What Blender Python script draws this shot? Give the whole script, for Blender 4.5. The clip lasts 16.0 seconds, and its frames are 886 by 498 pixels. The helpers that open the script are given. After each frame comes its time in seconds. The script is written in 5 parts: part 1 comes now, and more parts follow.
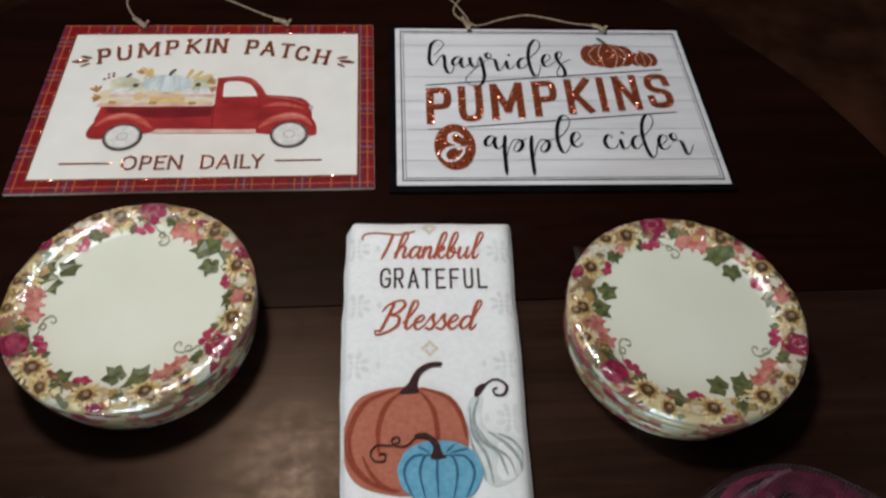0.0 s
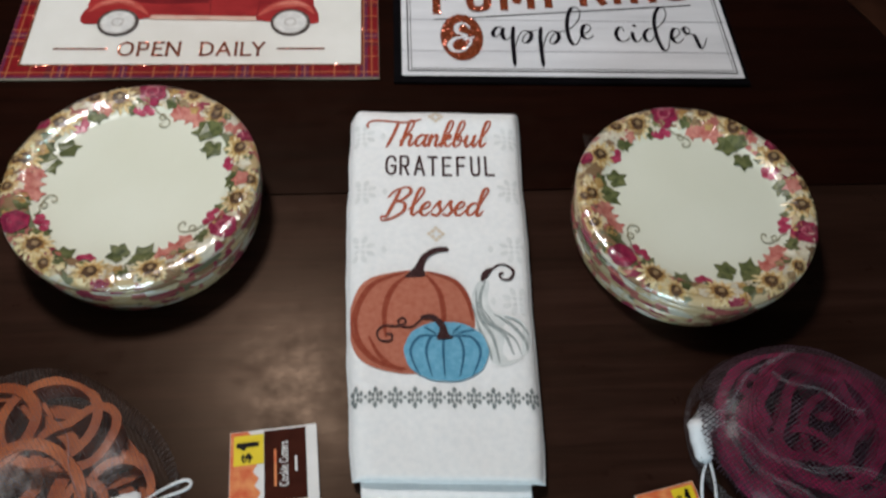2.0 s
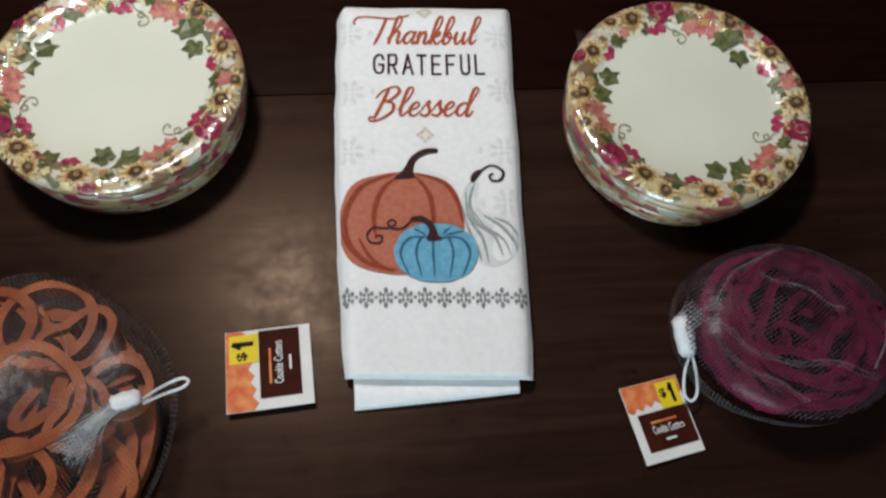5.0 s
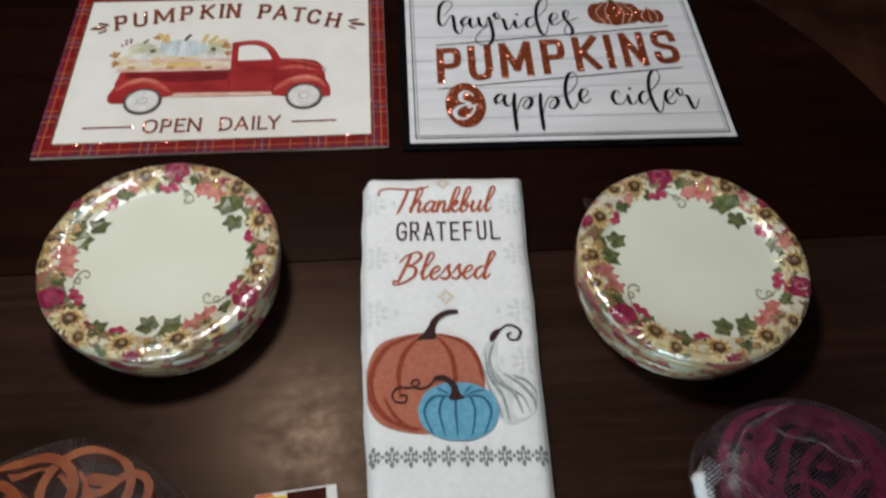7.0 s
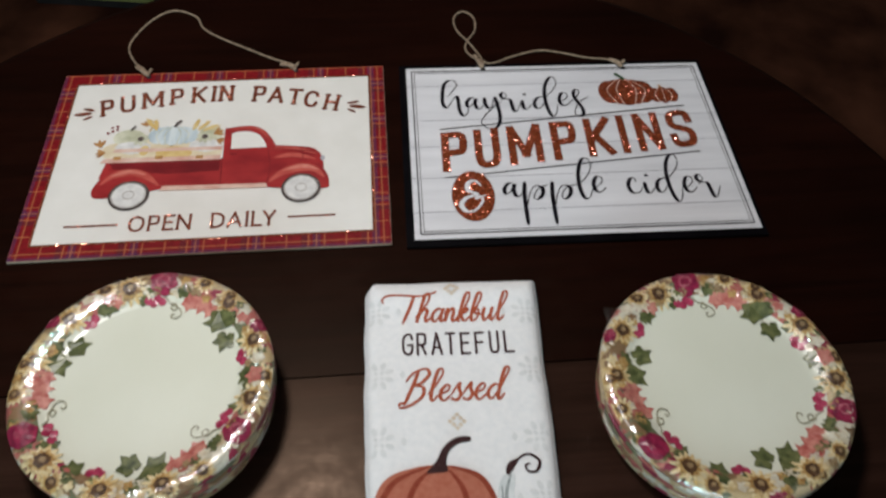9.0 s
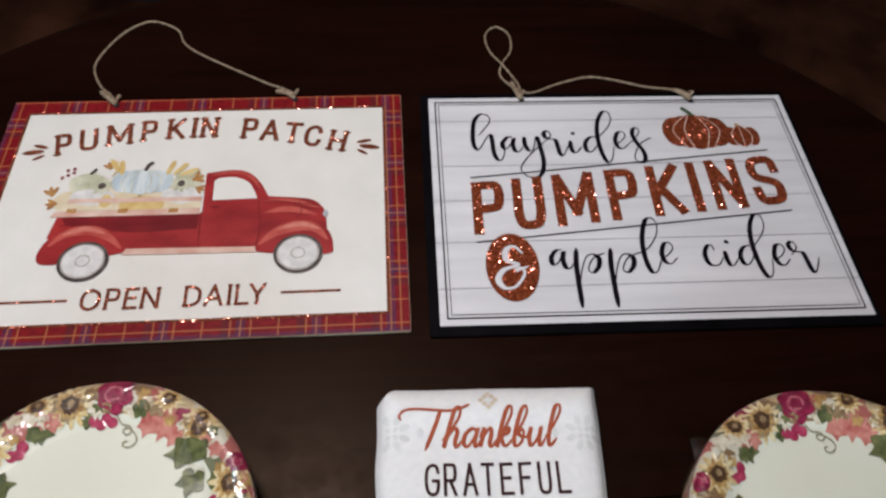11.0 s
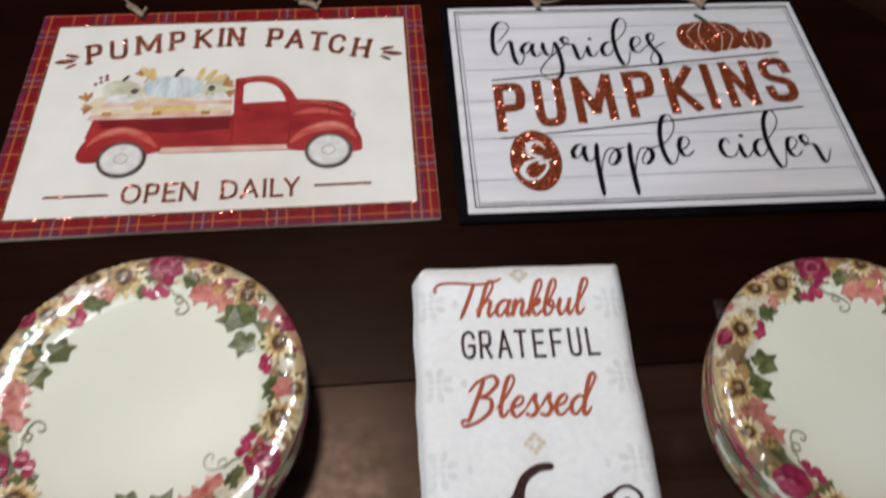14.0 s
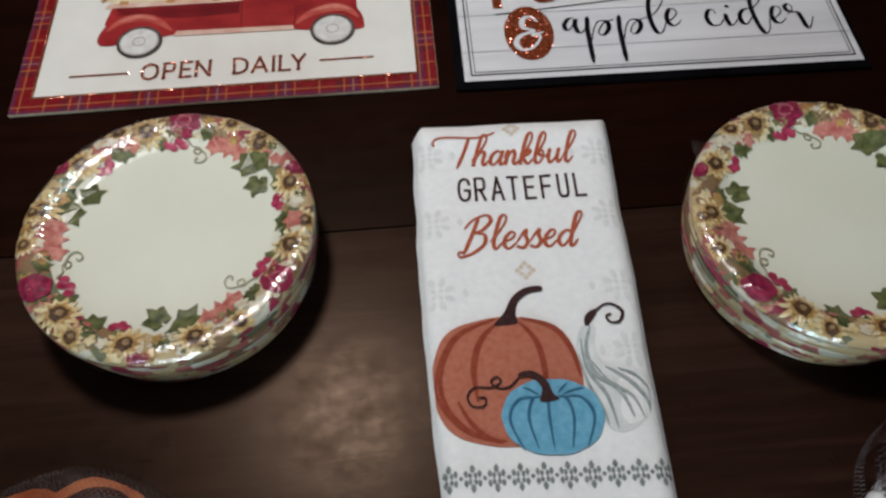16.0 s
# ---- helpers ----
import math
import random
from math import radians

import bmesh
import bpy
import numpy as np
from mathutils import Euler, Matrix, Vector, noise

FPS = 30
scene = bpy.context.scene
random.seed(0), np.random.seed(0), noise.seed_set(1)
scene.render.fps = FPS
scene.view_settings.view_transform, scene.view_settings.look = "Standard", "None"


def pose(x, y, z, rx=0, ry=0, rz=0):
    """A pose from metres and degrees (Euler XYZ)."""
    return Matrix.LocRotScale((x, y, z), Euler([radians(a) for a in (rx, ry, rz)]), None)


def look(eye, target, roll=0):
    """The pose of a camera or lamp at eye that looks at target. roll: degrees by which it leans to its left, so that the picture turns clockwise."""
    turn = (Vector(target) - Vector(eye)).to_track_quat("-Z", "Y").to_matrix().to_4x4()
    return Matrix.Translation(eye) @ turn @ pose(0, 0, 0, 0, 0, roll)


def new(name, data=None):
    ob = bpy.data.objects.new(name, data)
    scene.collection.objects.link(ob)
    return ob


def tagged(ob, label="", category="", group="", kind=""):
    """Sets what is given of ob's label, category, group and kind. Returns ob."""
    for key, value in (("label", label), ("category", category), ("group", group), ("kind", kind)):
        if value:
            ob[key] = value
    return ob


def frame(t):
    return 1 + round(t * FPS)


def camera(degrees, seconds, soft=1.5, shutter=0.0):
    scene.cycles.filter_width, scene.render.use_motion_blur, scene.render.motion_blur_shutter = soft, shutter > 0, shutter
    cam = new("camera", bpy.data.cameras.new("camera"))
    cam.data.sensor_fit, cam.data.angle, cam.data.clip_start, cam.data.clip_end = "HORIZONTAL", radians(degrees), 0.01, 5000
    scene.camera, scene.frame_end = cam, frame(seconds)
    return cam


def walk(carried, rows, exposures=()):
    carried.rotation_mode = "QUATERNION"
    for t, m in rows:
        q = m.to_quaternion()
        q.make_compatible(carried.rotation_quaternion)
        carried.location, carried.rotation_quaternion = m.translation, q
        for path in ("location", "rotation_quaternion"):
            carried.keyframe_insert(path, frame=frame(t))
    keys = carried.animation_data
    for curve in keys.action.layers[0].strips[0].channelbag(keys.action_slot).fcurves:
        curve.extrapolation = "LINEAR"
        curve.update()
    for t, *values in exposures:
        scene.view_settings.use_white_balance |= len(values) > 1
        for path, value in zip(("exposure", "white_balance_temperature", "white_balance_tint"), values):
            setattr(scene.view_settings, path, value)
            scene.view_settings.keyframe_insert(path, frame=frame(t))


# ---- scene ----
PI = math.pi
cam = camera(61.9, 16.0, soft=2.5, shutter=0.6)
PATH = [
    (0, (0.025, 0.08, 1.205), (0.135, 1.258, -0.408), 4.4),
    (0.5, (0.023, 0.072, 1.197), (0.127, 1.23, -0.43), 4.4),
    (1, (0.024, 0.067, 1.193), (0.13, 1.191, -0.458), 4.8),
    (1.5, (0.022, 0.064, 1.189), (0.142, 1.151, -0.485), 6.0),
    (2, (0.019, 0.057, 1.181), (0.138, 1.086, -0.53), 6.0),
    (2.5, (0.022, 0.052, 1.178), (0.16, 1.032, -0.559), 7.4),
    (3, (0.022, 0.04, 1.172), (0.151, 0.976, -0.591), 7.1),
    (3.2, (0.023, 0.049, 1.179), (0.149, 0.926, -0.614), 7.3),
    (4.25, (0.023, 0.052, 1.174), (0.158, 0.835, -0.672), 7.8),
    (5.3, (0.022, 0.057, 1.182), (0.152, 0.882, -0.635), 7.8),
    (5.5, (0.021, 0.049, 1.181), (0.142, 0.963, -0.594), 5.9),
    (6, (0.019, 0.051, 1.196), (0.135, 1.067, -0.522), 4.7),
    (6.5, (0.019, 0.053, 1.203), (0.126, 1.115, -0.488), 4.0),
    (7, (0.019, 0.058, 1.213), (0.108, 1.173, -0.445), 2.8),
    (7.5, (0.022, 0.067, 1.217), (0.104, 1.222, -0.413), 1.6),
    (8, (0.019, 0.086, 1.218), (0.114, 1.25, -0.406), 2.2),
    (8.5, (0.018, 0.105, 1.215), (0.117, 1.299, -0.386), 2.3),
    (9, (0.013, 0.129, 1.212), (0.115, 1.307, -0.401), 2.6),
    (9.5, (0.01, 0.164, 1.204), (0.104, 1.352, -0.403), 2.1),
    (10, (0.006, 0.205, 1.184), (0.094, 1.392, -0.423), 3.2),
    (12.3, (0.0, 0.26, 1.138), (0.096, 1.367, -0.525), 2.5),
    (12.5, (-0.001, 0.259, 1.138), (0.094, 1.369, -0.523), 2.2),
    (13, (-0.005, 0.248, 1.142), (0.119, 1.369, -0.509), 3.2),
    (13.5, (-0.013, 0.226, 1.139), (0.111, 1.344, -0.515), 3.4),
    (14, (-0.02, 0.196, 1.136), (0.08, 1.291, -0.534), 2.9),
    (14.5, (-0.024, 0.163, 1.129), (0.053, 1.213, -0.572), 1.5),
    (15, (-0.015, 0.14, 1.124), (0.067, 1.145, -0.603), 1.2),
    (15.5, (-0.008, 0.126, 1.126), (0.062, 1.138, -0.598), 0.3),
    (16, (-0.011, 0.121, 1.129), (0.033, 1.135, -0.594), -0.7),
]
EXPOSURES = [(0, -0.10, 6500, 8), (2.0, -0.07, 6500, 8), (3.2, 0.05, 6500, 8), (5.3, 0.05, 6500, 8), (6.5, -0.10, 6500, 7), (9.0, -0.09, 6500, 8), (10.0, -0.04, 6500, 10), (12.3, 0.02, 6500, 15), (13.2, 0.0, 6500, 14), (14.5, 0.02, 6500, 10), (15.2, -0.13, 6500, 11), (16.0, -0.20, 6500, 9)]
walk(cam, [(t, look(eye, target, roll)) for t, eye, target, roll in PATH], EXPOSURES)

# ---- light: one pendant with an added hood beyond the table, in an otherwise dark room ----
LAMP_AT = (-0.155, 0.515, 1.56)
world = bpy.data.worlds.new("world")
scene.world = world
world.use_nodes = True
world.node_tree.nodes["Background"].inputs[0].default_value = (0.50, 0.62, 0.80, 1)
world.node_tree.nodes["Background"].inputs[1].default_value = 0.004
bulb = bpy.data.lights.new("pendant_light", "POINT")
bulb.energy, bulb.color, bulb.shadow_soft_size = 18.6, (1.0, 0.950, 0.935), 0.06
new("pendant_light", bulb).location = LAMP_AT
sky = bpy.data.lights.new("window_daylight", "AREA")
sky.energy, sky.color, sky.shape, sky.size, sky.size_y = 52.0, (0.72, 0.90, 1.0), "RECTANGLE", 1.3, 1.1
new("window_daylight", sky).matrix_basis = look((-0.45, -2.56, 1.5), (-0.25, 0.0, 1.2))


# ---- materials ----
def shader(name, color=(0.5, 0.5, 0.5), rough=0.6, metal=0.0, spec=0.5, coat=0.0):
    m = bpy.data.materials.new(name)
    m.use_nodes = True
    b = m.node_tree.nodes["Principled BSDF"]
    b.inputs["Base Color"].default_value = (*color, 1)
    b.inputs["Roughness"].default_value = rough
    b.inputs["Metallic"].default_value = metal
    b.inputs["Specular IOR Level"].default_value = spec
    b.inputs["Coat Weight"].default_value = coat
    b.inputs["Coat Roughness"].default_value = 0.15
    return m, m.node_tree, b


def node(tree, kind, **values):
    n = tree.nodes.new(kind)
    for key, value in values.items():
        n.inputs[key.replace("_", " ")].default_value = value
    return n


def coords(tree, scale=(1, 1, 1), out="Object"):
    c = tree.nodes.new("ShaderNodeTexCoord")
    mp = tree.nodes.new("ShaderNodeMapping")
    mp.inputs["Scale"].default_value = scale
    tree.links.new(c.outputs[out], mp.inputs["Vector"])
    return mp.outputs["Vector"]


def ramp(tree, source, stops):
    r = tree.nodes.new("ShaderNodeValToRGB")
    e = r.color_ramp.elements
    while len(e) < len(stops):
        e.new(0.5)
    for el, (at, c) in zip(e, stops):
        el.position, el.color = at, (*c, 1)
    tree.links.new(source, r.inputs["Fac"])
    return r.outputs["Color"]


def bumped(tree, b, height, strength=0.2, distance=0.001):
    n = tree.nodes.new("ShaderNodeBump")
    n.inputs["Strength"].default_value, n.inputs["Distance"].default_value = strength, distance
    tree.links.new(height, n.inputs["Height"])
    tree.links.new(n.outputs["Normal"], b.inputs["Normal"])


def mottled(name, dark, light, scale=200.0, rough=0.6, detail=4.0, bump=0.15, spec=0.5, coat=0.0, stretch=(1, 1, 1), contrast=(0.3, 0.7)):
    """A surface whose colour drifts between two tones at a coarse and a fine scale."""
    m, t, b = shader(name, light, rough, 0, spec, coat)
    v = coords(t, stretch)
    big = node(t, "ShaderNodeTexNoise", Scale=scale, Detail=detail)
    t.links.new(v, big.inputs["Vector"])
    t.links.new(ramp(t, big.outputs["Fac"], [(contrast[0], dark), (contrast[1], light)]), b.inputs["Base Color"])
    fine = node(t, "ShaderNodeTexNoise", Scale=scale * 9, Detail=2.0)
    t.links.new(v, fine.inputs["Vector"])
    bumped(t, b, fine.outputs["Fac"], bump, 0.0006)
    return m


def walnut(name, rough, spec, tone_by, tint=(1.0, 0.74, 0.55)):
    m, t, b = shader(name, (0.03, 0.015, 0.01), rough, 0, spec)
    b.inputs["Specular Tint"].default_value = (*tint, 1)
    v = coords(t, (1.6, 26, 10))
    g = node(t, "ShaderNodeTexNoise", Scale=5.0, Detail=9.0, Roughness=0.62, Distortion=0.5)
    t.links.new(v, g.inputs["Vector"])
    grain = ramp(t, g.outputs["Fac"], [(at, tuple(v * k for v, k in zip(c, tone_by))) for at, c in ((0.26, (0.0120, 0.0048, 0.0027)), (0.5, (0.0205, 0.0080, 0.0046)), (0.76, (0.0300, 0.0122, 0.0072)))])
    v2 = coords(t, (1.2, 5.5, 1))
    w = node(t, "ShaderNodeTexNoise", Scale=2.6, Detail=2.0)
    t.links.new(v2, w.inputs["Vector"])
    tone = ramp(t, w.outputs["Fac"], [(0.3, (0.62, 0.58, 0.55)), (0.7, (1.15, 1.15, 1.15))])
    mix = t.nodes.new("ShaderNodeMix")
    mix.data_type, mix.blend_type = "RGBA", "MULTIPLY"
    mix.inputs["Factor"].default_value = 1.0
    t.links.new(grain, mix.inputs["A"])
    t.links.new(tone, mix.inputs["B"])
    t.links.new(mix.outputs["Result"], b.inputs["Base Color"])
    s = node(t, "ShaderNodeTexNoise", Scale=44.0, Detail=8.0, Roughness=0.70)
    t.links.new(coords(t, (1, 1.3, 1)), s.inputs["Vector"])
    rr = node(t, "ShaderNodeMapRange", From_Min=0.3, From_Max=0.7, To_Min=rough - 0.06, To_Max=rough + 0.10)
    t.links.new(s.outputs["Fac"], rr.inputs["Value"])
    t.links.new(rr.outputs["Result"], b.inputs["Roughness"])
    pore = node(t, "ShaderNodeTexNoise", Scale=420.0, Detail=3.0)
    t.links.new(coords(t, (0.5, 1.6, 1)), pore.inputs["Vector"])
    both = t.nodes.new("ShaderNodeMath")
    both.operation = "MULTIPLY_ADD"
    both.inputs[1].default_value = 0.55
    t.links.new(pore.outputs["Fac"], both.inputs[0])
    t.links.new(g.outputs["Fac"], both.inputs[2])
    bumped(t, b, both.outputs[0], 0.10, 0.0005)
    return m


def glitter(name, dark, light, size=0.0011):
    """Metallic flakes, each tipped its own way."""
    m, t, b = shader(name, light, 0.22, 0.6, coat=0.5)
    b.inputs["Coat IOR"].default_value = 1.8
    cell = node(t, "ShaderNodeTexVoronoi", Scale=1.0 / size)
    t.links.new(coords(t), cell.inputs["Vector"])
    t.links.new(ramp(t, cell.outputs["Color"], [(0.1, dark), (0.85, light)]), b.inputs["Base Color"])
    geo = t.nodes.new("ShaderNodeNewGeometry")
    off = t.nodes.new("ShaderNodeVectorMath")
    off.operation = "SUBTRACT"
    off.inputs[1].default_value = (0.5, 0.5, 0.5)
    big = t.nodes.new("ShaderNodeVectorMath")
    big.operation = "SCALE"
    big.inputs["Scale"].default_value = 1.45
    tip = t.nodes.new("ShaderNodeVectorMath")
    tip.operation = "ADD"
    unit = t.nodes.new("ShaderNodeVectorMath")
    unit.operation = "NORMALIZE"
    t.links.new(cell.outputs["Color"], off.inputs[0])
    t.links.new(off.outputs[0], big.inputs[0])
    t.links.new(big.outputs[0], tip.inputs[0])
    t.links.new(geo.outputs["Normal"], tip.inputs[1])
    t.links.new(tip.outputs[0], unit.inputs[0])
    t.links.new(unit.outputs[0], b.inputs["Normal"])
    t.links.new(unit.outputs[0], b.inputs["Coat Normal"])
    return m


def plaid(name):
    """Red tartan paper with blue-grey bands and thin gold lines."""
    m, t, b = shader(name, (0.3, 0.02, 0.02), 0.5, 0, 0.2)
    sep = t.nodes.new("ShaderNodeSeparateXYZ")
    t.links.new(coords(t), sep.inputs[0])

    def lines(axis, shift, width, period=0.046):
        a = node(t, "ShaderNodeMath")
        a.operation = "ADD"
        a.inputs[1].default_value = shift
        d = t.nodes.new("ShaderNodeMath")
        d.operation = "PINGPONG"
        d.inputs[1].default_value = period / 2
        c = t.nodes.new("ShaderNodeMath")
        c.operation = "LESS_THAN"
        c.inputs[1].default_value = width
        t.links.new(sep.outputs[axis], a.inputs[0])
        t.links.new(a.outputs[0], d.inputs[0])
        t.links.new(d.outputs[0], c.inputs[0])
        return c.outputs[0]

    def over(base, factor, color, amount):
        k = t.nodes.new("ShaderNodeMath")
        k.operation = "MULTIPLY"
        k.inputs[1].default_value = amount
        t.links.new(factor, k.inputs[0])
        mix = t.nodes.new("ShaderNodeMix")
        mix.data_type = "RGBA"
        t.links.new(k.outputs[0], mix.inputs["Factor"])
        t.links.new(base, mix.inputs["A"])
        mix.inputs["B"].default_value = (*color, 1)
        return mix.outputs["Result"]

    n = node(t, "ShaderNodeTexNoise", Scale=260.0, Detail=3.0)
    t.links.new(coords(t), n.inputs["Vector"])
    c = ramp(t, n.outputs["Fac"], [(0.3, (0.145, 0.004, 0.008)), (0.7, (0.245, 0.009, 0.013))])
    for axis in ("X", "Y"):
        c = over(c, lines(axis, 0.0, 0.0030), (0.030, 0.036, 0.115), 0.40)
        c = over(c, lines(axis, 0.0095, 0.0022), (0.06, 0.02, 0.03), 0.45)
    for axis in ("X", "Y"):
        for shift in (0.0, 0.0062, -0.0062, 0.023):
            c = over(c, lines(axis, shift, 0.0005), (0.58, 0.24, 0.09), 0.46)
    t.links.new(c, b.inputs["Base Color"])
    return m


def blossoms(name):
    """Printed flowers too small to follow: crimson, straw, cream, olive and brown patches."""
    m, t, b = shader(name, (0.5, 0.4, 0.3), 0.30, 0, 0.5, 0.5)
    v = coords(t)
    warp = node(t, "ShaderNodeTexNoise", Scale=190.0, Detail=3.0)
    t.links.new(v, warp.inputs["Vector"])
    add = t.nodes.new("ShaderNodeVectorMath")
    add.operation = "MULTIPLY_ADD"
    add.inputs[1].default_value = (0.012, 0.012, 0.012)
    t.links.new(warp.outputs["Color"], add.inputs[0])
    t.links.new(v, add.inputs[2])
    cell = node(t, "ShaderNodeTexVoronoi", Scale=92.0)
    t.links.new(add.outputs[0], cell.inputs["Vector"])
    sep = t.nodes.new("ShaderNodeSeparateColor")
    t.links.new(cell.outputs["Color"], sep.inputs[0])
    r = t.nodes.new("ShaderNodeValToRGB")
    r.color_ramp.interpolation = "CONSTANT"
    stops = [(0.0, (0.30, 0.03, 0.07)), (0.16, (0.58, 0.44, 0.24)), (0.34, (0.70, 0.66, 0.54)), (0.54, (0.46, 0.14, 0.12)),
             (0.65, (0.18, 0.19, 0.11)), (0.74, (0.28, 0.17, 0.09)), (0.84, (0.62, 0.50, 0.31))]
    e = r.color_ramp.elements
    while len(e) < len(stops):
        e.new(0.5)
    for el, (at, c) in zip(e, stops):
        el.position, el.color = at, (*c, 1)
    t.links.new(sep.outputs[0], r.inputs["Fac"])
    t.links.new(r.outputs["Color"], b.inputs["Base Color"])
    return m


def film(name, amount, rough=0.1, color=(1, 1, 1), wrinkle=120.0, strength=0.5, sheen=False):
    """Clear plastic: it lets light through and shines a little."""
    m = bpy.data.materials.new(name)
    m.use_nodes = True
    t = m.node_tree
    t.nodes.clear()
    out = t.nodes.new("ShaderNodeOutputMaterial")
    mix = t.nodes.new("ShaderNodeMixShader")
    mix.inputs[0].default_value = amount
    clear = t.nodes.new("ShaderNodeBsdfTransparent")
    gloss = t.nodes.new("ShaderNodeBsdfGlossy")
    gloss.inputs["Roughness"].default_value = rough
    gloss.inputs["Color"].default_value = (*color, 1)
    n = node(t, "ShaderNodeTexNoise", Scale=wrinkle, Detail=3.0)
    t.links.new(coords(t), n.inputs["Vector"])
    if sheen:
        tint = node(t, "ShaderNodeTexNoise", Scale=26.0, Detail=2.0)
        t.links.new(coords(t, (1, 1, 4)), tint.inputs["Vector"])
        t.links.new(ramp(t, tint.outputs["Fac"], [(0.36, (0.45, 0.95, 0.95)), (0.46, (1, 1, 1)), (0.56, (1, 0.97, 0.92)), (0.66, (0.80, 0.55, 1.0))]), gloss.inputs["Color"])
    bumped(t, gloss, n.outputs["Fac"], strength, 0.003)
    t.links.new(clear.outputs[0], mix.inputs[1])
    t.links.new(gloss.outputs[0], mix.inputs[2])
    t.links.new(mix.outputs[0], out.inputs["Surface"])
    return m


# one walnut: rear leaf darkened, front brightened and glossed to paint in the glow
WOOD_REAR_SHADED = walnut("dark_walnut_matt_shaded", 0.40, 0.11, (0.48, 0.28, 0.26))
WOOD_FRONT_LIT = walnut("dark_walnut_satin_lit", 0.31, 0.150, (1.16, 1.32, 1.58), (1.0, 0.70, 0.50))
WOOD_DARK = mottled("dark_stained_wood", (0.012, 0.006, 0.004), (0.03, 0.014, 0.009), 30, 0.5, stretch=(1, 1, 6))
FLOOR_MAT = mottled("brown_vinyl", (0.026, 0.0075, 0.0040), (0.140, 0.0500, 0.0270), 5.0, 0.7, 6.0, 0.1, 0.08, contrast=(0.34, 0.70))
WALL_MAT = mottled("beige_wall_paint", (0.20, 0.17, 0.13), (0.24, 0.20, 0.16), 4, 0.85)
CEILING_MAT = mottled("off_white_ceiling", (0.50, 0.48, 0.45), (0.56, 0.54, 0.50), 30, 0.9)
PAPER = mottled("ivory_card", (0.78, 0.765, 0.72), (0.83, 0.815, 0.775), 40, 0.45, 3, 0.03)
SHIPLAP = mottled("whitewashed_print", (0.66, 0.66, 0.69), (0.80, 0.80, 0.83), 16, 0.42, 6, 0.03, stretch=(0.5, 5, 1))
BOARD_EDGE = mottled("pressed_board", (0.30, 0.24, 0.18), (0.42, 0.34, 0.25), 300, 0.8)
BLACK = mottled("black_card", (0.0016, 0.0014, 0.002), (0.004, 0.0033, 0.0045), 60, 0.55, bump=0.04, spec=0.05)
INK = mottled("black_ink", (0.004, 0.003, 0.005), (0.010, 0.007, 0.011), 90, 0.5, bump=0.03, spec=0.05)
GREY_INK = mottled("grey_ink", (0.30, 0.30, 0.33), (0.48, 0.48, 0.52), 60, 0.5, bump=0.03)
WARM_GREY = mottled("watercolour_warm_grey", (0.24, 0.21, 0.19), (0.50, 0.46, 0.42), 160, 0.5, bump=0.03)
COPPER = glitter("copper_glitter", (0.22, 0.024, 0.008), (0.80, 0.19, 0.065), 0.0011)
COPPER_FINE = glitter("copper_glitter_fine", (0.20, 0.032, 0.018), (0.74, 0.22, 0.105), 0.0009)
PLAID = plaid("red_tartan_paper")
TRUCK_RED = mottled("watercolour_red", (0.24, 0.008, 0.012), (0.43, 0.028, 0.028), 38, 0.45, 5, 0.03, stretch=(1, 1.6, 1))
TRUCK_PALE = mottled("watercolour_coral", (0.40, 0.035, 0.030), (0.60, 0.125, 0.095), 60, 0.45, 4, 0.03)
TRUCK_LINE = mottled("watercolour_deep_red", (0.15, 0.004, 0.008), (0.25, 0.011, 0.015), 42, 0.45, 4, 0.03)
PINK_RED = mottled("watercolour_light_coral", (0.55, 0.12, 0.09), (0.70, 0.26, 0.20), 90, 0.45, 4, 0.03)
PINK_WASH = mottled("watercolour_pink", (0.62, 0.33, 0.26), (0.80, 0.62, 0.52), 70, 0.45, 4, 0.03)
CREAM_WASH = mottled("watercolour_cream", (0.70, 0.58, 0.38), (0.82, 0.74, 0.58), 80, 0.45, 4, 0.03)
STRAW_WASH = mottled("watercolour_straw", (0.62, 0.40, 0.12), (0.76, 0.60, 0.28), 80, 0.45, 4, 0.03)
BLUE_WASH = mottled("watercolour_blue", (0.44, 0.54, 0.60), (0.74, 0.80, 0.81), 90, 0.45, 4, 0.03, stretch=(2, 0.6, 1))
SAGE_WASH = mottled("watercolour_sage", (0.42, 0.43, 0.28), (0.76, 0.75, 0.60), 110, 0.45, 4, 0.03)
RUST_WASH = mottled("watercolour_rust", (0.36, 0.15, 0.04), (0.56, 0.30, 0.10), 120, 0.45, 4, 0.03)
TYRE_WASH = mottled("watercolour_tyre", (0.022, 0.015, 0.013), (0.12, 0.09, 0.08), 140, 0.45, 4, 0.03)
WHEEL_WASH = mottled("watercolour_whitewall", (0.62, 0.61, 0.60), (0.82, 0.81, 0.79), 140, 0.45, 4, 0.03)
TWINE = mottled("jute_twine", (0.20, 0.135, 0.085), (0.42, 0.32, 0.225), 420, 0.9, 3, 0.8)
HOLE_MAT = mottled("dark_eyelet", (0.01, 0.01, 0.012), (0.03, 0.03, 0.035), 200, 0.35)
STEM_GREEN = mottled("dark_green_ink", (0.03, 0.07, 0.03), (0.06, 0.11, 0.05), 200, 0.5)
PLATE_CREAM = mottled("glossy_cream_paper", (0.70, 0.71, 0.59), (0.75, 0.76, 0.65), 12, 0.30, 3, 0.02, coat=0.3)
BLOSSOM = blossoms("printed_flower_rim")
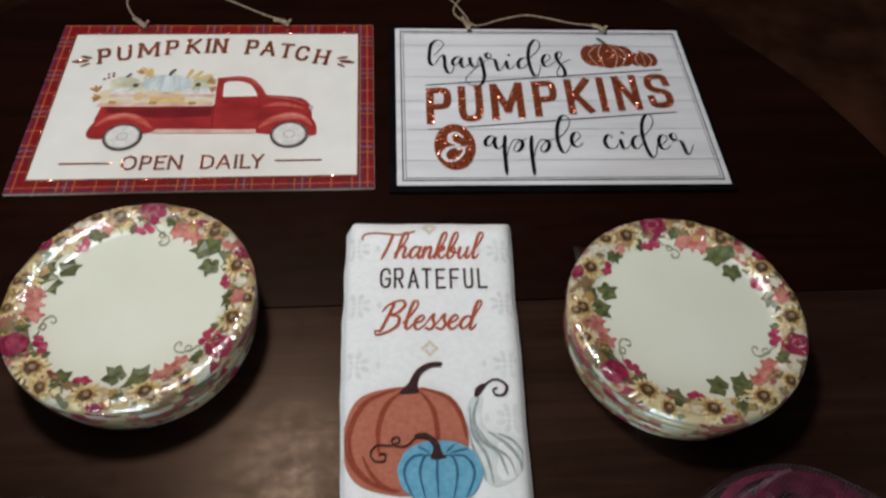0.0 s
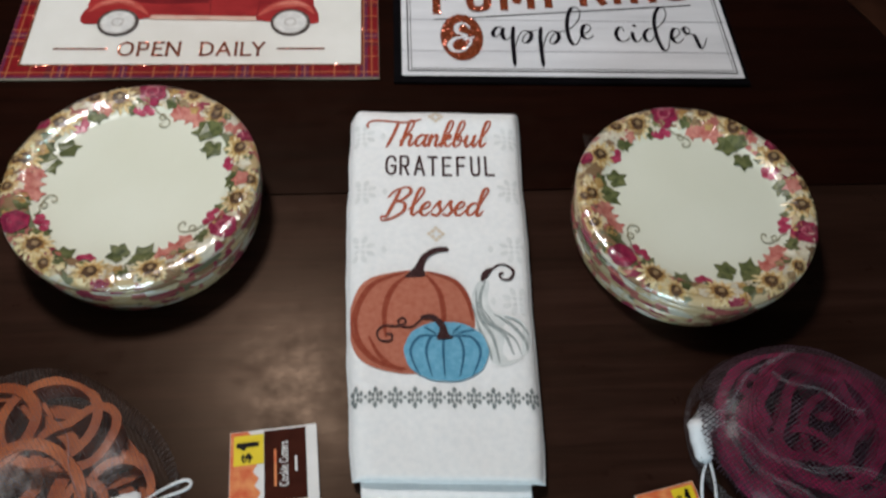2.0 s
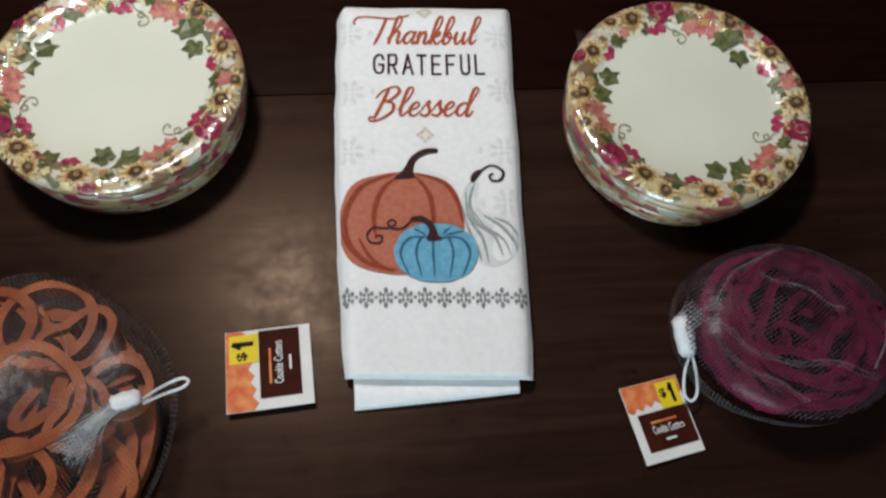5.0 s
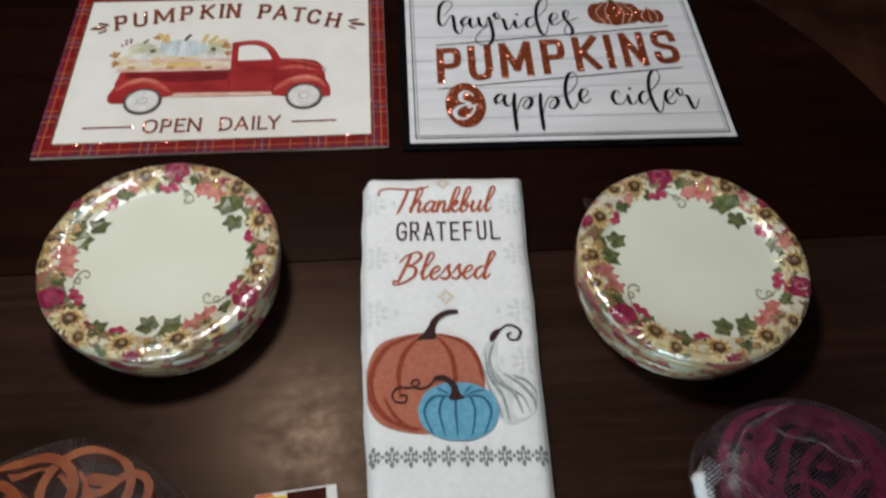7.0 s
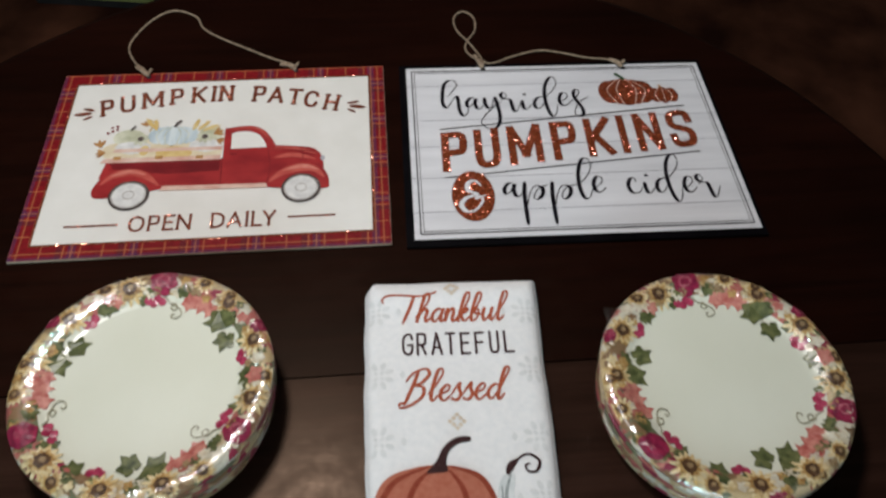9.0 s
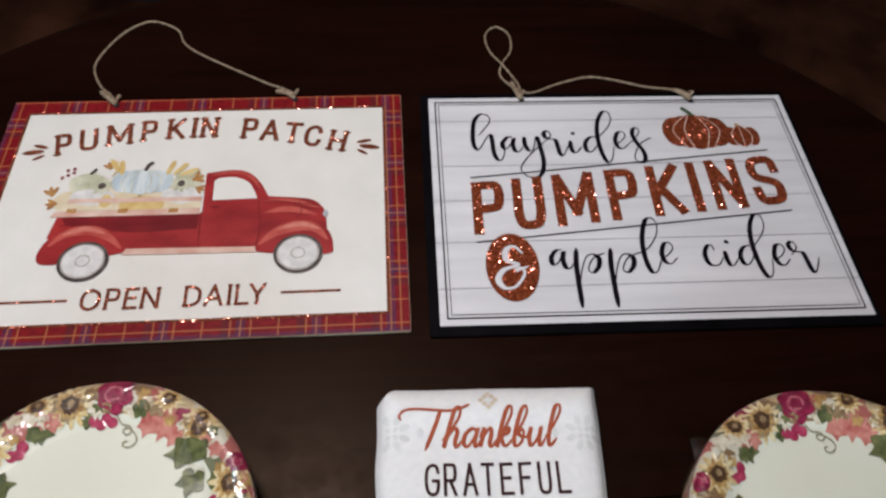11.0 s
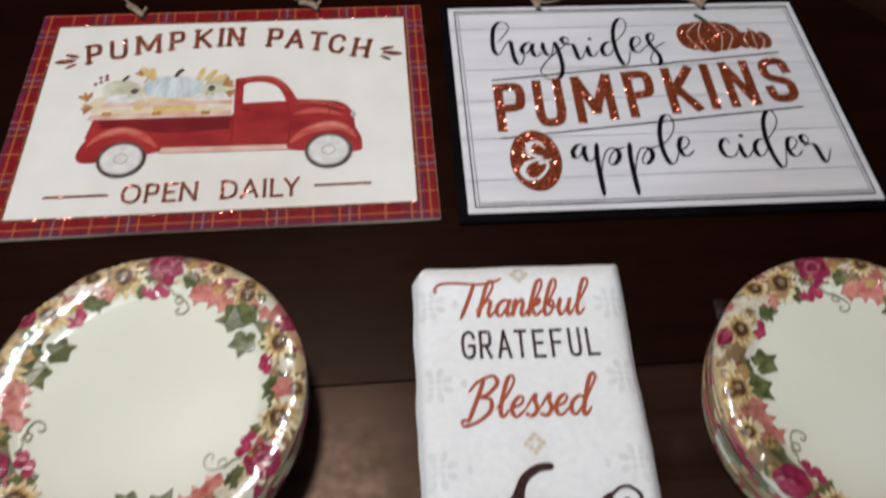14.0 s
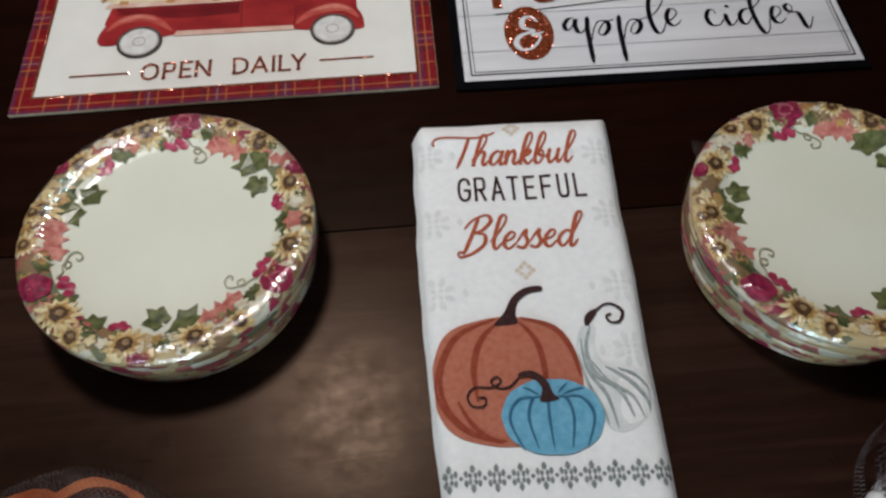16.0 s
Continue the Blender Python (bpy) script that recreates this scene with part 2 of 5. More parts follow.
PETAL = mottled("straw_petals", (0.62, 0.43, 0.17), (0.86, 0.76, 0.50), 260, 0.30, 3, 0.03, coat=0.4)
PETAL_GOLD = mottled("golden_brown_petals", (0.30, 0.15, 0.045), (0.66, 0.44, 0.17), 300, 0.30, 3, 0.03, coat=0.4)
SEED = mottled("brown_flower_centre", (0.035, 0.018, 0.010), (0.15, 0.075, 0.035), 480, 0.30, 3, 0.03, coat=0.4)
SEED_PALE = mottled("pale_flower_centre", (0.20, 0.12, 0.06), (0.42, 0.30, 0.16), 480, 0.30, 3, 0.03, coat=0.4)
ROSE = mottled("crimson_rose_print", (0.15, 0.006, 0.035), (0.38, 0.030, 0.085), 260, 0.30, 4, 0.03, coat=0.4)
IVY = mottled("ivy_green_print", (0.040, 0.055, 0.018), (0.19, 0.20, 0.080), 230, 0.30, 4, 0.03, coat=0.4)
MAPLE = mottled("coral_leaf_print", (0.40, 0.075, 0.065), (0.66, 0.30, 0.24), 200, 0.30, 4, 0.03, coat=0.4)
ROSE_PALE = mottled("pink_rose_print", (0.36, 0.06, 0.10), (0.55, 0.19, 0.22), 300, 0.30, 4, 0.03, coat=0.4)
CREAM_PETAL = mottled("cream_leaf_print", (0.60, 0.50, 0.34), (0.80, 0.76, 0.64), 240, 0.30, 4, 0.03, coat=0.4)
BERRY = mottled("berry_print", (0.26, 0.012, 0.05), (0.52, 0.07, 0.14), 300, 0.30, 3, 0.03, coat=0.4)
CURL = mottled("olive_tendril_print", (0.24, 0.22, 0.14), (0.36, 0.33, 0.22), 300, 0.3)
WRAP = film("shrink_wrap", 0.085, 0.10, wrinkle=75.0, strength=0.9, sheen=True)
TERRY = mottled("white_terry_cotton", (0.83, 0.84, 0.85), (0.90, 0.90, 0.90), 260, 0.95, 4, 0.55, 0.1)
THREAD_RUST = mottled("rust_print_on_cotton", (0.42, 0.085, 0.040), (0.52, 0.14, 0.075), 420, 0.95, 3, 0.8, 0.1)
THREAD_BROWN = mottled("dark_brown_print_on_cotton", (0.040, 0.018, 0.018), (0.075, 0.036, 0.036), 420, 0.95, 3, 0.8, 0.1)
THREAD_PUMPKIN = mottled("terracotta_print_on_cotton", (0.46, 0.140, 0.086), (0.53, 0.195, 0.130), 300, 0.95, 4, 0.8, 0.1)
THREAD_DEEP = mottled("deep_terracotta_print", (0.27, 0.052, 0.030), (0.34, 0.080, 0.046), 300, 0.95, 4, 0.8, 0.1)
THREAD_BLUE = mottled("sky_blue_print_on_cotton", (0.13, 0.38, 0.56), (0.20, 0.48, 0.66), 300, 0.95, 4, 0.8, 0.1)
THREAD_NAVY = mottled("slate_blue_print", (0.035, 0.13, 0.23), (0.06, 0.18, 0.29), 300, 0.95, 4, 0.8, 0.1)
THREAD_GREY = mottled("grey_green_print_on_cotton", (0.19, 0.22, 0.22), (0.32, 0.35, 0.35), 500, 0.95, 4, 0.8, 0.1)
THREAD_SILVER = mottled("silver_grey_print", (0.58, 0.62, 0.62), (0.84, 0.86, 0.86), 70, 0.95, 4, 0.8, 0.1)
THREAD_STRIPE = mottled("soft_grey_print", (0.27, 0.31, 0.31), (0.46, 0.50, 0.50), 300, 0.95, 4, 0.8, 0.1)
THREAD_FAINT = mottled("faint_grey_print", (0.70, 0.715, 0.715), (0.80, 0.81, 0.81), 120, 0.95, 4, 0.8, 0.1)
THREAD_TAN = mottled("faint_tan_print", (0.72, 0.60, 0.46), (0.82, 0.74, 0.62), 500, 0.95, 4, 0.8, 0.1)
ORANGE_PLASTIC = mottled("orange_plastic", (0.27, 0.050, 0.013), (0.47, 0.125, 0.033), 60, 0.5, spec=0.25)
PLUM_PLASTIC = mottled("plum_plastic", (0.150, 0.004, 0.032), (0.38, 0.012, 0.088), 90, 0.45, spec=0.25)
NET_GREY = mottled("smoky_brown_net", (0.014, 0.008, 0.007), (0.080, 0.055, 0.050), 120, 0.5)
NET_PLUM = mottled("smoky_plum_net", (0.008, 0.003, 0.006), (0.060, 0.030, 0.048), 120, 0.5)
NET_FOLD = mottled("pale_bunched_net", (0.12, 0.095, 0.12), (0.27, 0.25, 0.28), 150, 0.6, spec=0.2)
# paler thread colour paints in the haze of net seen edge-on
NET_HAZE = mottled("hazy_net_sides", (0.10, 0.095, 0.105), (0.33, 0.32, 0.345), 150, 0.6, spec=0.2)
BAG_FILM = film("net_sheen", 0.010, 0.30, wrinkle=48.0, strength=0.5)
PLUME_WHITE = mottled("pale_net_threads", (0.40, 0.41, 0.43), (0.62, 0.63, 0.65), 200, 0.6, spec=0.2)
CLIP_WHITE = mottled("white_nylon", (0.68, 0.70, 0.73), (0.80, 0.82, 0.84), 200, 0.4)
CARD_WHITE = mottled("white_card", (0.76, 0.75, 0.74), (0.82, 0.81, 0.80), 60, 0.6, spec=0.25)
CARD_BROWN = mottled("chocolate_print", (0.036, 0.0075, 0.004), (0.058, 0.013, 0.007), 90, 0.7, spec=0.06)
CARD_YELLOW = mottled("yellow_print", (0.78, 0.58, 0.015), (0.86, 0.66, 0.03), 60, 0.6, spec=0.25)
CARD_LEAF = mottled("orange_leaf_print", (0.62, 0.07, 0.02), (0.82, 0.34, 0.12), 130, 0.6, 5, spec=0.25)
BIN_BLACK = mottled("black_plastic", (0.006, 0.006, 0.006), (0.014, 0.012, 0.012), 20, 0.5)
BIN_GREEN = mottled("olive_green_cloth", (0.10, 0.12, 0.03), (0.17, 0.18, 0.055), 14, 0.9)
# ---- building tools ----
WORLD = {}


def thing(name, m, label, category, group="", kind=""):
    ob = new(name)
    ob.matrix_basis = m
    ob.empty_display_size = 0.02
    WORLD[ob] = m.copy()
    return tagged(ob, label, category, group, kind)


def part(name, shape, material, parent, label="", smooth=False, local=False):
    """shape is (verts, faces), in the world's metres unless local."""
    me = bpy.data.meshes.new(name)
    me.from_pydata([tuple(v) for v in shape[0]], [], shape[1])
    if smooth:
        me.polygons.foreach_set("use_smooth", [True] * len(me.polygons))
    me.materials.append(material)
    if parent and not local:
        me.transform(WORLD[parent].inverted())
    me.update()
    ob = new(name, me)
    if parent:
        ob.parent = parent
        WORLD[ob] = WORLD[parent]
    if label:
        ob["label"] = label
    return ob


def parts(name, shapes, material, parent, label="", local=False):
    """One object for each shape."""
    return [part(name, shape, material, parent, label, local=local) for shape in shapes]


def joined(*shapes):
    verts, faces = [], []
    for v, f in shapes:
        k = len(verts)
        verts += list(v)
        faces += [tuple(i + k for i in g) for g in f]
    return verts, faces


def moved(shape, m):
    return [m @ Vector(v) for v in shape[0]], shape[1]


def spline(pts, closed=False, n=8):
    """A smooth line through the points."""
    p = [Vector(q) for q in pts]
    k = len(p)
    out = []
    for i in range(k if closed else k - 1):
        a, b, c, d = (p[(i + j) % k] if closed else p[min(max(i + j, 0), k - 1)] for j in (-1, 0, 1, 2))
        for s in range(n):
            u = s / n
            out.append(0.5 * (2 * b + (c - a) * u + (2 * a - 5 * b + 4 * c - d) * u * u + (3 * b - a - 3 * c + d) * u ** 3))
    if not closed:
        out.append(p[-1])
    return out


def height(z, x, y):
    return z(x, y) if callable(z) else z


def patch(pts, z):
    """A flat printed shape."""
    area = sum(a[0] * b[1] - b[0] * a[1] for a, b in zip(pts, pts[1:] + pts[:1]))
    pts = pts if area > 0 else pts[::-1]
    return [(p[0], p[1], height(z, p[0], p[1])) for p in pts], [tuple(range(len(pts)))]


def ellipse(cx, cy, rx, ry, z, n=36, turn=0.0, start=0.0, end=360.0):
    c, s = math.cos(radians(turn)), math.sin(radians(turn))
    pts = []
    for i in range(n):
        a = radians(start + (end - start) * i / n)
        u, v = rx * math.cos(a), ry * math.sin(a)
        pts.append((cx + u * c - v * s, cy + u * s + v * c))
    return patch(pts, z)


RISE = [0]


def ribbon(pts, width, z, thick=None, taper=True):
    """An inked line; with thick it is a pen line, wide where it runs down."""
    RISE[0] = (RISE[0] + 1) % 12
    pts = [Vector((p[0], p[1])) for p in pts]
    k = len(pts)
    verts, faces = [], []
    for i, p in enumerate(pts):
        d = pts[min(i + 1, k - 1)] - pts[max(i - 1, 0)]
        if d.length < 1e-9:
            d = Vector((1, 0))
        d.normalize()
        w = width
        if thick:
            w = width + (thick - width) * max(0.0, -d.y) ** 1.3
        if taper and thick:
            w *= min(1.0, 0.35 + min(i, k - 1 - i) / 5)
        nrm = Vector((-d.y, d.x)) * w / 2
        lift = 0.00001 * RISE[0] + 0.0001 * i / k
        for q in (p + nrm, p - nrm):
            verts.append((q.x, q.y, height(z, q.x, q.y) + lift))
    for i in range(k - 1):
        faces.append((2 * i + 1, 2 * i + 3, 2 * i + 2, 2 * i))
    return verts, faces


def swash(pts, width, z):
    """A brushed patch of colour that swells in the middle and fades to points."""
    line = [Vector((p[0], p[1])) for p in spline([(*p, 0) for p in pts], n=8)]
    k = len(line)
    verts, faces = [], []
    for i, p in enumerate(line):
        d = (line[min(i + 1, k - 1)] - line[max(i - 1, 0)]).normalized()
        w = width * (0.06 + 0.94 * math.sin(PI * (0.02 + 0.96 * i / (k - 1)))) / 2
        for q in (p + Vector((-d.y, d.x)) * w, p - Vector((-d.y, d.x)) * w):
            verts.append((q.x, q.y, height(z, q.x, q.y)))
    for i in range(k - 1):
        faces.append((2 * i + 1, 2 * i + 3, 2 * i + 2, 2 * i))
    return verts, faces


def ring(cx, cy, rx, ry, width, z, n=40):
    pts = [(cx + rx * math.cos(2 * PI * i / n), cy + ry * math.sin(2 * PI * i / n)) for i in range(n + 1)]
    return ribbon(pts, width, z)


def band(x0, y0, x1, y1, width, z):
    return ribbon([(x0 + (x1 - x0) * i / 8, y0 + (y1 - y0) * i / 8) for i in range(9)], width, z)


def tube(pts, r, sides=8, flat=1.0):
    """A round cord along the points; r is a number or a list."""
    pts = [Vector(p) for p in pts]
    k = len(pts)
    verts, faces = [], []
    for i, p in enumerate(pts):
        d = (pts[min(i + 1, k - 1)] - pts[max(i - 1, 0)]).normalized()
        u = d.cross(Vector((0, 0, 1)))
        u = u.normalized() if u.length > 1e-5 else Vector((1, 0, 0))
        v = u.cross(d)
        rr = r[i] if isinstance(r, list) else r
        for j in range(sides):
            a = 2 * PI * j / sides
            verts.append(p + u * rr * math.cos(a) + v * rr * flat * math.sin(a))
    for i in range(k - 1):
        for j in range(sides):
            a, b = i * sides + j, i * sides + (j + 1) % sides
            faces.append((a, b, b + sides, a + sides))
    faces += [tuple(range(sides))[::-1], tuple(range((k - 1) * sides, k * sides))]
    return verts, faces


def lathe(profile, n=64, start=0.0, end=360.0):
    """Turns (radius, height) points round the z axis."""
    whole = abs(end - start - 360) < 1e-6
    cols = n if whole else n + 1
    verts = []
    for r, h in profile:
        for j in range(cols):
            a = radians(start + (end - start) * j / n)
            verts.append((r * math.cos(a), r * math.sin(a), h))
    faces = []
    for i in range(len(profile) - 1):
        for j in range(n):
            a, b = i * cols + j, i * cols + (j + 1) % cols
            faces.append((a, b, b + cols, a + cols))
    return verts, faces


def box(x0, y0, z0, x1, y1, z1, bevel=0.0):
    bm = bmesh.new()
    bmesh.ops.create_cube(bm, size=1, matrix=Matrix.Translation(((x0 + x1) / 2, (y0 + y1) / 2, (z0 + z1) / 2)) @ Matrix.Diagonal((x1 - x0, y1 - y0, z1 - z0, 1)))
    if bevel:
        bmesh.ops.bevel(bm, geom=bm.edges[:], offset=bevel, segments=2, affect="EDGES")
    bm.verts.index_update()
    shape = [v.co.copy() for v in bm.verts], [tuple(v.index for v in f.verts) for f in bm.faces]
    bm.free()
    return shape


def text(body, x, y, tall, wide, z, bold=0.0, turn=0.0, shear=0.0):
    """Printed letters in the built-in font: left foot at (x, y), fitted to tall and wide, then turned or climbing by shear."""
    cu = bpy.data.curves.new("letters", "FONT")
    cu.body, cu.offset, cu.resolution_u = body, bold, 3
    ob = new("letters", cu)
    me = bpy.data.meshes.new_from_object(ob.evaluated_get(bpy.context.evaluated_depsgraph_get()))
    co = np.array([v.co[:] for v in me.vertices])
    faces = [tuple(f.vertices) for f in me.polygons]
    bpy.data.objects.remove(ob)
    bpy.data.curves.remove(cu)
    bpy.data.meshes.remove(me)
    lo, hi = co.min(0), co.max(0)
    u = (co[:, 0] - lo[0]) / max(hi[0] - lo[0], 1e-6) * wide
    v = (co[:, 1] - lo[1]) / max(hi[1] - lo[1], 1e-6) * tall
    v = v + shear * u
    c, s = math.cos(radians(turn)), math.sin(radians(turn))
    verts = [(x + a * c - b * s, y + a * s + b * c) for a, b in zip(u, v)]
    return [(p, q, height(z, p, q)) for p, q in verts], faces


# a flowing hand: per letter its advance and pen strokes, in x-heights
HAND = {}


def letter(name, advance, *strokes):
    HAND[name] = (advance, [[tuple(float(n) for n in p.split(",")) for p in s.split()] for s in strokes])


letter("a", 1.05, ".8,.8 .5,1 .15,.7 .12,.25 .4,0 .7,.45 .84,1 .78,.35 .95,0 1.2,.4")
letter("h", 1.12, "-.12,.35 .28,.9 .62,1.65 .52,2.15 .26,2.05 .16,1.3 .1,0 .2,.6 .5,1 .72,.8 .7,.3 .88,0 1.15,.4")
letter("d", 1.15, ".78,.75 .5,1 .15,.7 .12,.25 .4,0 .72,.5 1.04,1.4 1.2,1.95 1.06,2.2 .86,1.85 .78,.3 .95,-.05 1.2,.4")
letter("e", 0.82, "0,.4 .5,.62 .62,.92 .4,1.06 .14,.7 .14,.25 .45,-.02 .85,.4")
letter("s", 0.75, "0,.35 .38,1.15 .44,.78 .64,.35 .42,-.02 .08,.14 .4,.02 .78,.4")
letter("l", 0.72, "0,.4 .44,1.15 .68,1.85 .54,2.2 .3,1.95 .22,.5 .42,-.02 .74,.4")
letter("n", 1.08, "0,.5 .15,1 .18,.5 .15,0 .26,.6 .52,1 .68,.7 .68,.2 .86,0 1.1,.4")
letter("k", 0.95, "0,.3 .34,.95 .6,1.7 .5,2.15 .26,2.0 .14,1.2 .1,0 .2,.55 .56,1 .62,.75 .25,.5 .62,.02 .98,.4")
letter("f", 0.9, "0,.3 .34,.95 .6,1.7 .5,2.15 .26,2.0 .14,1.2 .12,.4 .3,0 .6,.2 .66,.7 .46,.92 .32,.7 .6,.5 .92,.5")
letter("u", 1.12, "0,.4 .15,1 .15,.4 .36,0 .66,.4 .78,1 .76,.35 .95,0 1.15,.4")
letter("T", 1.0, "-1.95,1.5 -2.15,1.75 -1.9,2.02 -1.2,2.1 -.2,2.04 .8,1.98 1.6,2.1 2.1,2.32", ".35,2.05 .25,1.2 .0,-.15")
letter("B", 1.35, ".4,2.1 .25,1 .0,-.3", "-.3,1.3 .1,1.9 .8,2.2 1.15,1.8 .75,1.2 .35,1.05 .95,.9 1.05,.3 .5,-.25 -.15,-.45 -.3,-.15 .1,-.2")


def written(word, x, y, xheight, wide, z, thin, thick, slant=0.1):
    total = sum(HAND[c][0] for c in word)
    k = wide / total
    at, shapes = 0.0, []
    for c in word:
        advance, strokes = HAND[c]
        for s in strokes:
            shapes.append(ribbon(spline([(x + (at + u) * k + slant * v * xheight, y + v * xheight) for u, v in s], n=9), thin, z, thick))
        at += advance
    return joined(*shapes)


# a livelier brush hand for the plank sign: strokes from each letter's own start
BRUSH = {}


def brush(name, *strokes):
    BRUSH[name] = [[tuple(float(n) for n in p.split(",")) for p in s.split()] for s in strokes]


brush("h", "0,0 .45,.7 .4,1.05 .15,1.12 -.1,.8 -.2,.15 -.2,-.45 -.05,-.7 .1,-.5 .3,-.1 .45,.05 .5,-.3 .52,-.85 .63,-1.18 .78,-1.2 .9,-.9 .95,-.45")
brush("a", "0,0 -.2,-.05 -.38,-.33 -.33,-.6 -.15,-.5 .05,-.08 0,-.4 .06,-.7 .2,-.75 .38,-.5")
brush("y", "0,0 0,-.4 .12,-.7 .3,-.6 .45,0 .56,-.6 .6,-1.3 .45,-1.85 .15,-2 -.1,-1.9 -.25,-1.65 -.2,-1.4 .1,-.95 .5,-.5 .75,-.25")
brush("r", "0,0 .25,.3 .15,.55 0,.42 .05,.2 .2,.13 .4,.07 .46,-.3 .5,-.6 .6,-.7 .75,-.45 .9,-.1")
brush("i", "0,0 0,-.35 .06,-.58 .2,-.57 .4,-.3", ".1,.42 .14,.36 .13,.3")
brush("d", "0,0 -.3,-.05 -.5,-.35 -.48,-.7 -.3,-.75 -.05,-.4 .05,-.05 .45,.45 .65,.9 .6,1.27 .4,1.3 .15,.85 .02,.2 .02,-.5 .1,-1.05 .22,-1.28 .4,-1.1 .55,-.5")
brush("e", "0,0 .25,.15 .45,.4 .4,.63 .2,.6 .05,.22 .1,-.12 .3,-.2 .55,.05")
brush("s", "0,0 .3,.3 .48,.62 .4,.8 .25,.7 .2,.38 .3,0 .45,-.35 .48,-.72 .35,-.95 .17,-.9 .1,-.65 .3,-.2 .55,.1 .9,.3")
brush("p", "0,0 -.08,-.65 -.1,-1.4 -.1,-2.3", "-.05,-1.4 .1,-.8 .3,-.35 .52,-.25 .7,-.4 .66,-.72 .45,-.97 .3,-.88 .4,-.58 .6,-.35 .95,-.2")
brush("l", "0,0 .4,.25 .75,.75 .85,1.2 .75,1.48 .5,1.4 .27,.75 .2,.05 .25,-.5 .37,-.75 .55,-.65 .75,-.2")
brush("c", "0,0 -.05,.22 -.2,.2 -.35,-.1 -.33,-.42 -.2,-.58 .05,-.55 .25,-.25")


def brushed(placed, unit, z, thin, thick):
    """Letters at their starts, sharing one brush."""
    return joined(*[ribbon(spline([(x + u * unit, y + v * unit) for u, v in s], n=9), thin, z, thick) for c, x, y in placed for s in BRUSH[c]])


# plain capitals as brush strokes in a unit box; a leading ~ marks a curve
CAPS = {}


def capital(name, *strokes):
    CAPS[name] = [(s[0] == "~", [tuple(float(n) for n in p.split(",")) for p in s.lstrip("~").split()]) for s in strokes]


capital("P", "0,0 0,1", "~0,1 .5,1 .9,.96 1,.74 .9,.5 .5,.46 0,.46")
capital("G", "~1,.76 .86,.95 .5,1 .12,.86 0,.5 .12,.14 .5,0 .88,.08 1,.3 1,.44", "1,.46 .6,.46")
capital("R", "0,0 0,1", "~0,1 .5,1 .9,.96 1,.74 .9,.5 .5,.46 0,.46", ".5,.46 1,0")
capital("F", "0,0 0,1", "0,1 1,1", "0,.52 .8,.52")
capital("1", ".6,0 .6,1", ".6,1 .1,.74")
capital("U", "~0,1 0,.6 0,.25 .15,.04 .5,0 .85,.04 1,.25 1,.6 1,1")
capital("M", "0,0 0,1", "0.03,1 .5,.2", ".5,.2 .97,1", "1,1 1,0")
capital("K", "0,0 0,1", "1,1 .04,.4", ".28,.56 1,0")
capital("I", ".5,0 .5,1")
capital("N", "0,0 0,1", "0.02,1 .98,0", "1,0 1,1")
capital("S", "~1,.74 .9,.95 .5,1 .1,.95 0,.76 .15,.58 .85,.42 1,.24 .9,.05 .5,0 .1,.05 0,.26")
capital("A", "0,0 .5,1", ".5,1 1,0", ".2,.32 .8,.32")
capital("T", "0,1 1,1", ".5,1 .5,0")
capital("C", "~1,.76 .86,.95 .5,1 .12,.86 0,.5 .12,.14 .5,0 .86,.05 1,.24")
capital("H", "0,0 0,1", "1,0 1,1", "0,.5 1,.5")
capital("O", "~.5,1 .12,.86 0,.5 .12,.14 .5,0 .88,.14 1,.5 .88,.86 .5,1")
capital("E", "0,0 0,1", "0,1 1,1", "0,.52 .8,.52", "0,0 1,0")
capital("D", "0,0 0,1", "~0,1 .5,.98 .92,.8 1,.5 .92,.2 .5,.02 0,0")
capital("L", "0,0 0,1", "0,0 1,0")
capital("Y", "0,1 .5,.48", "1,1 .5,.48", ".5,.5 .5,0")


def capped(c, x, y, wide, tall, stroke, z, turn=0.0, climb=0.0, serif=0.0):
    """One drawn capital, its left foot at (x, y)."""
    co, si = math.cos(radians(turn)), math.sin(radians(turn))

    def place(u, v):
        a, b = stroke / 2 + u * (wide - stroke), stroke / 2 + v * (tall - stroke)
        b += climb * a
        return Vector((x + a * co - b * si, y + a * si + b * co))

    shapes = []
    for curved, pts in CAPS[c]:
        line = [place(u, v) for u, v in pts]
        if curved:
            line = spline(line, n=6)
        first, last = (line[0] - line[1]).normalized() * stroke / 2, (line[-1] - line[-2]).normalized() * stroke / 2
        line[0], line[-1] = line[0] + first, line[-1] + last
        shapes.append(ribbon(line, stroke, z))
        if serif and not curved and abs(pts[0][0] - pts[1][0]) < 0.1:
            for u, v in pts:
                p = place(u, v)
                d = Vector((co, si)) * serif
                shapes.append(ribbon([p - d, p, p + d], stroke * 0.5, z))
    return joined(*shapes)


# ---- the room ----
tagged(part("floor", box(-3.0, -2.6, -0.1, 3.2, 3.6, 0.0), FLOOR_MAT, None), "brown mottled vinyl floor in a dim room", "floor", kind="structure")
tagged(part("ceiling", box(-3.0, -2.6, 2.5, 3.2, 3.6, 2.6), CEILING_MAT, None), "plain off-white ceiling", "ceiling", kind="structure")
for wname, dims in (("wall_north", (-3.1, 3.6, 0, 3.3, 3.7, 2.5)), 
                    ("wall_west", (-3.1, -2.6, 0, -3.0, 3.6, 2.5)), ("wall_east", (3.2, -2.6, 0, 3.3, 3.6, 2.5))):
    tagged(part(wname, box(*dims), WALL_MAT, None), "plain beige painted wall", "wall", kind="structure")

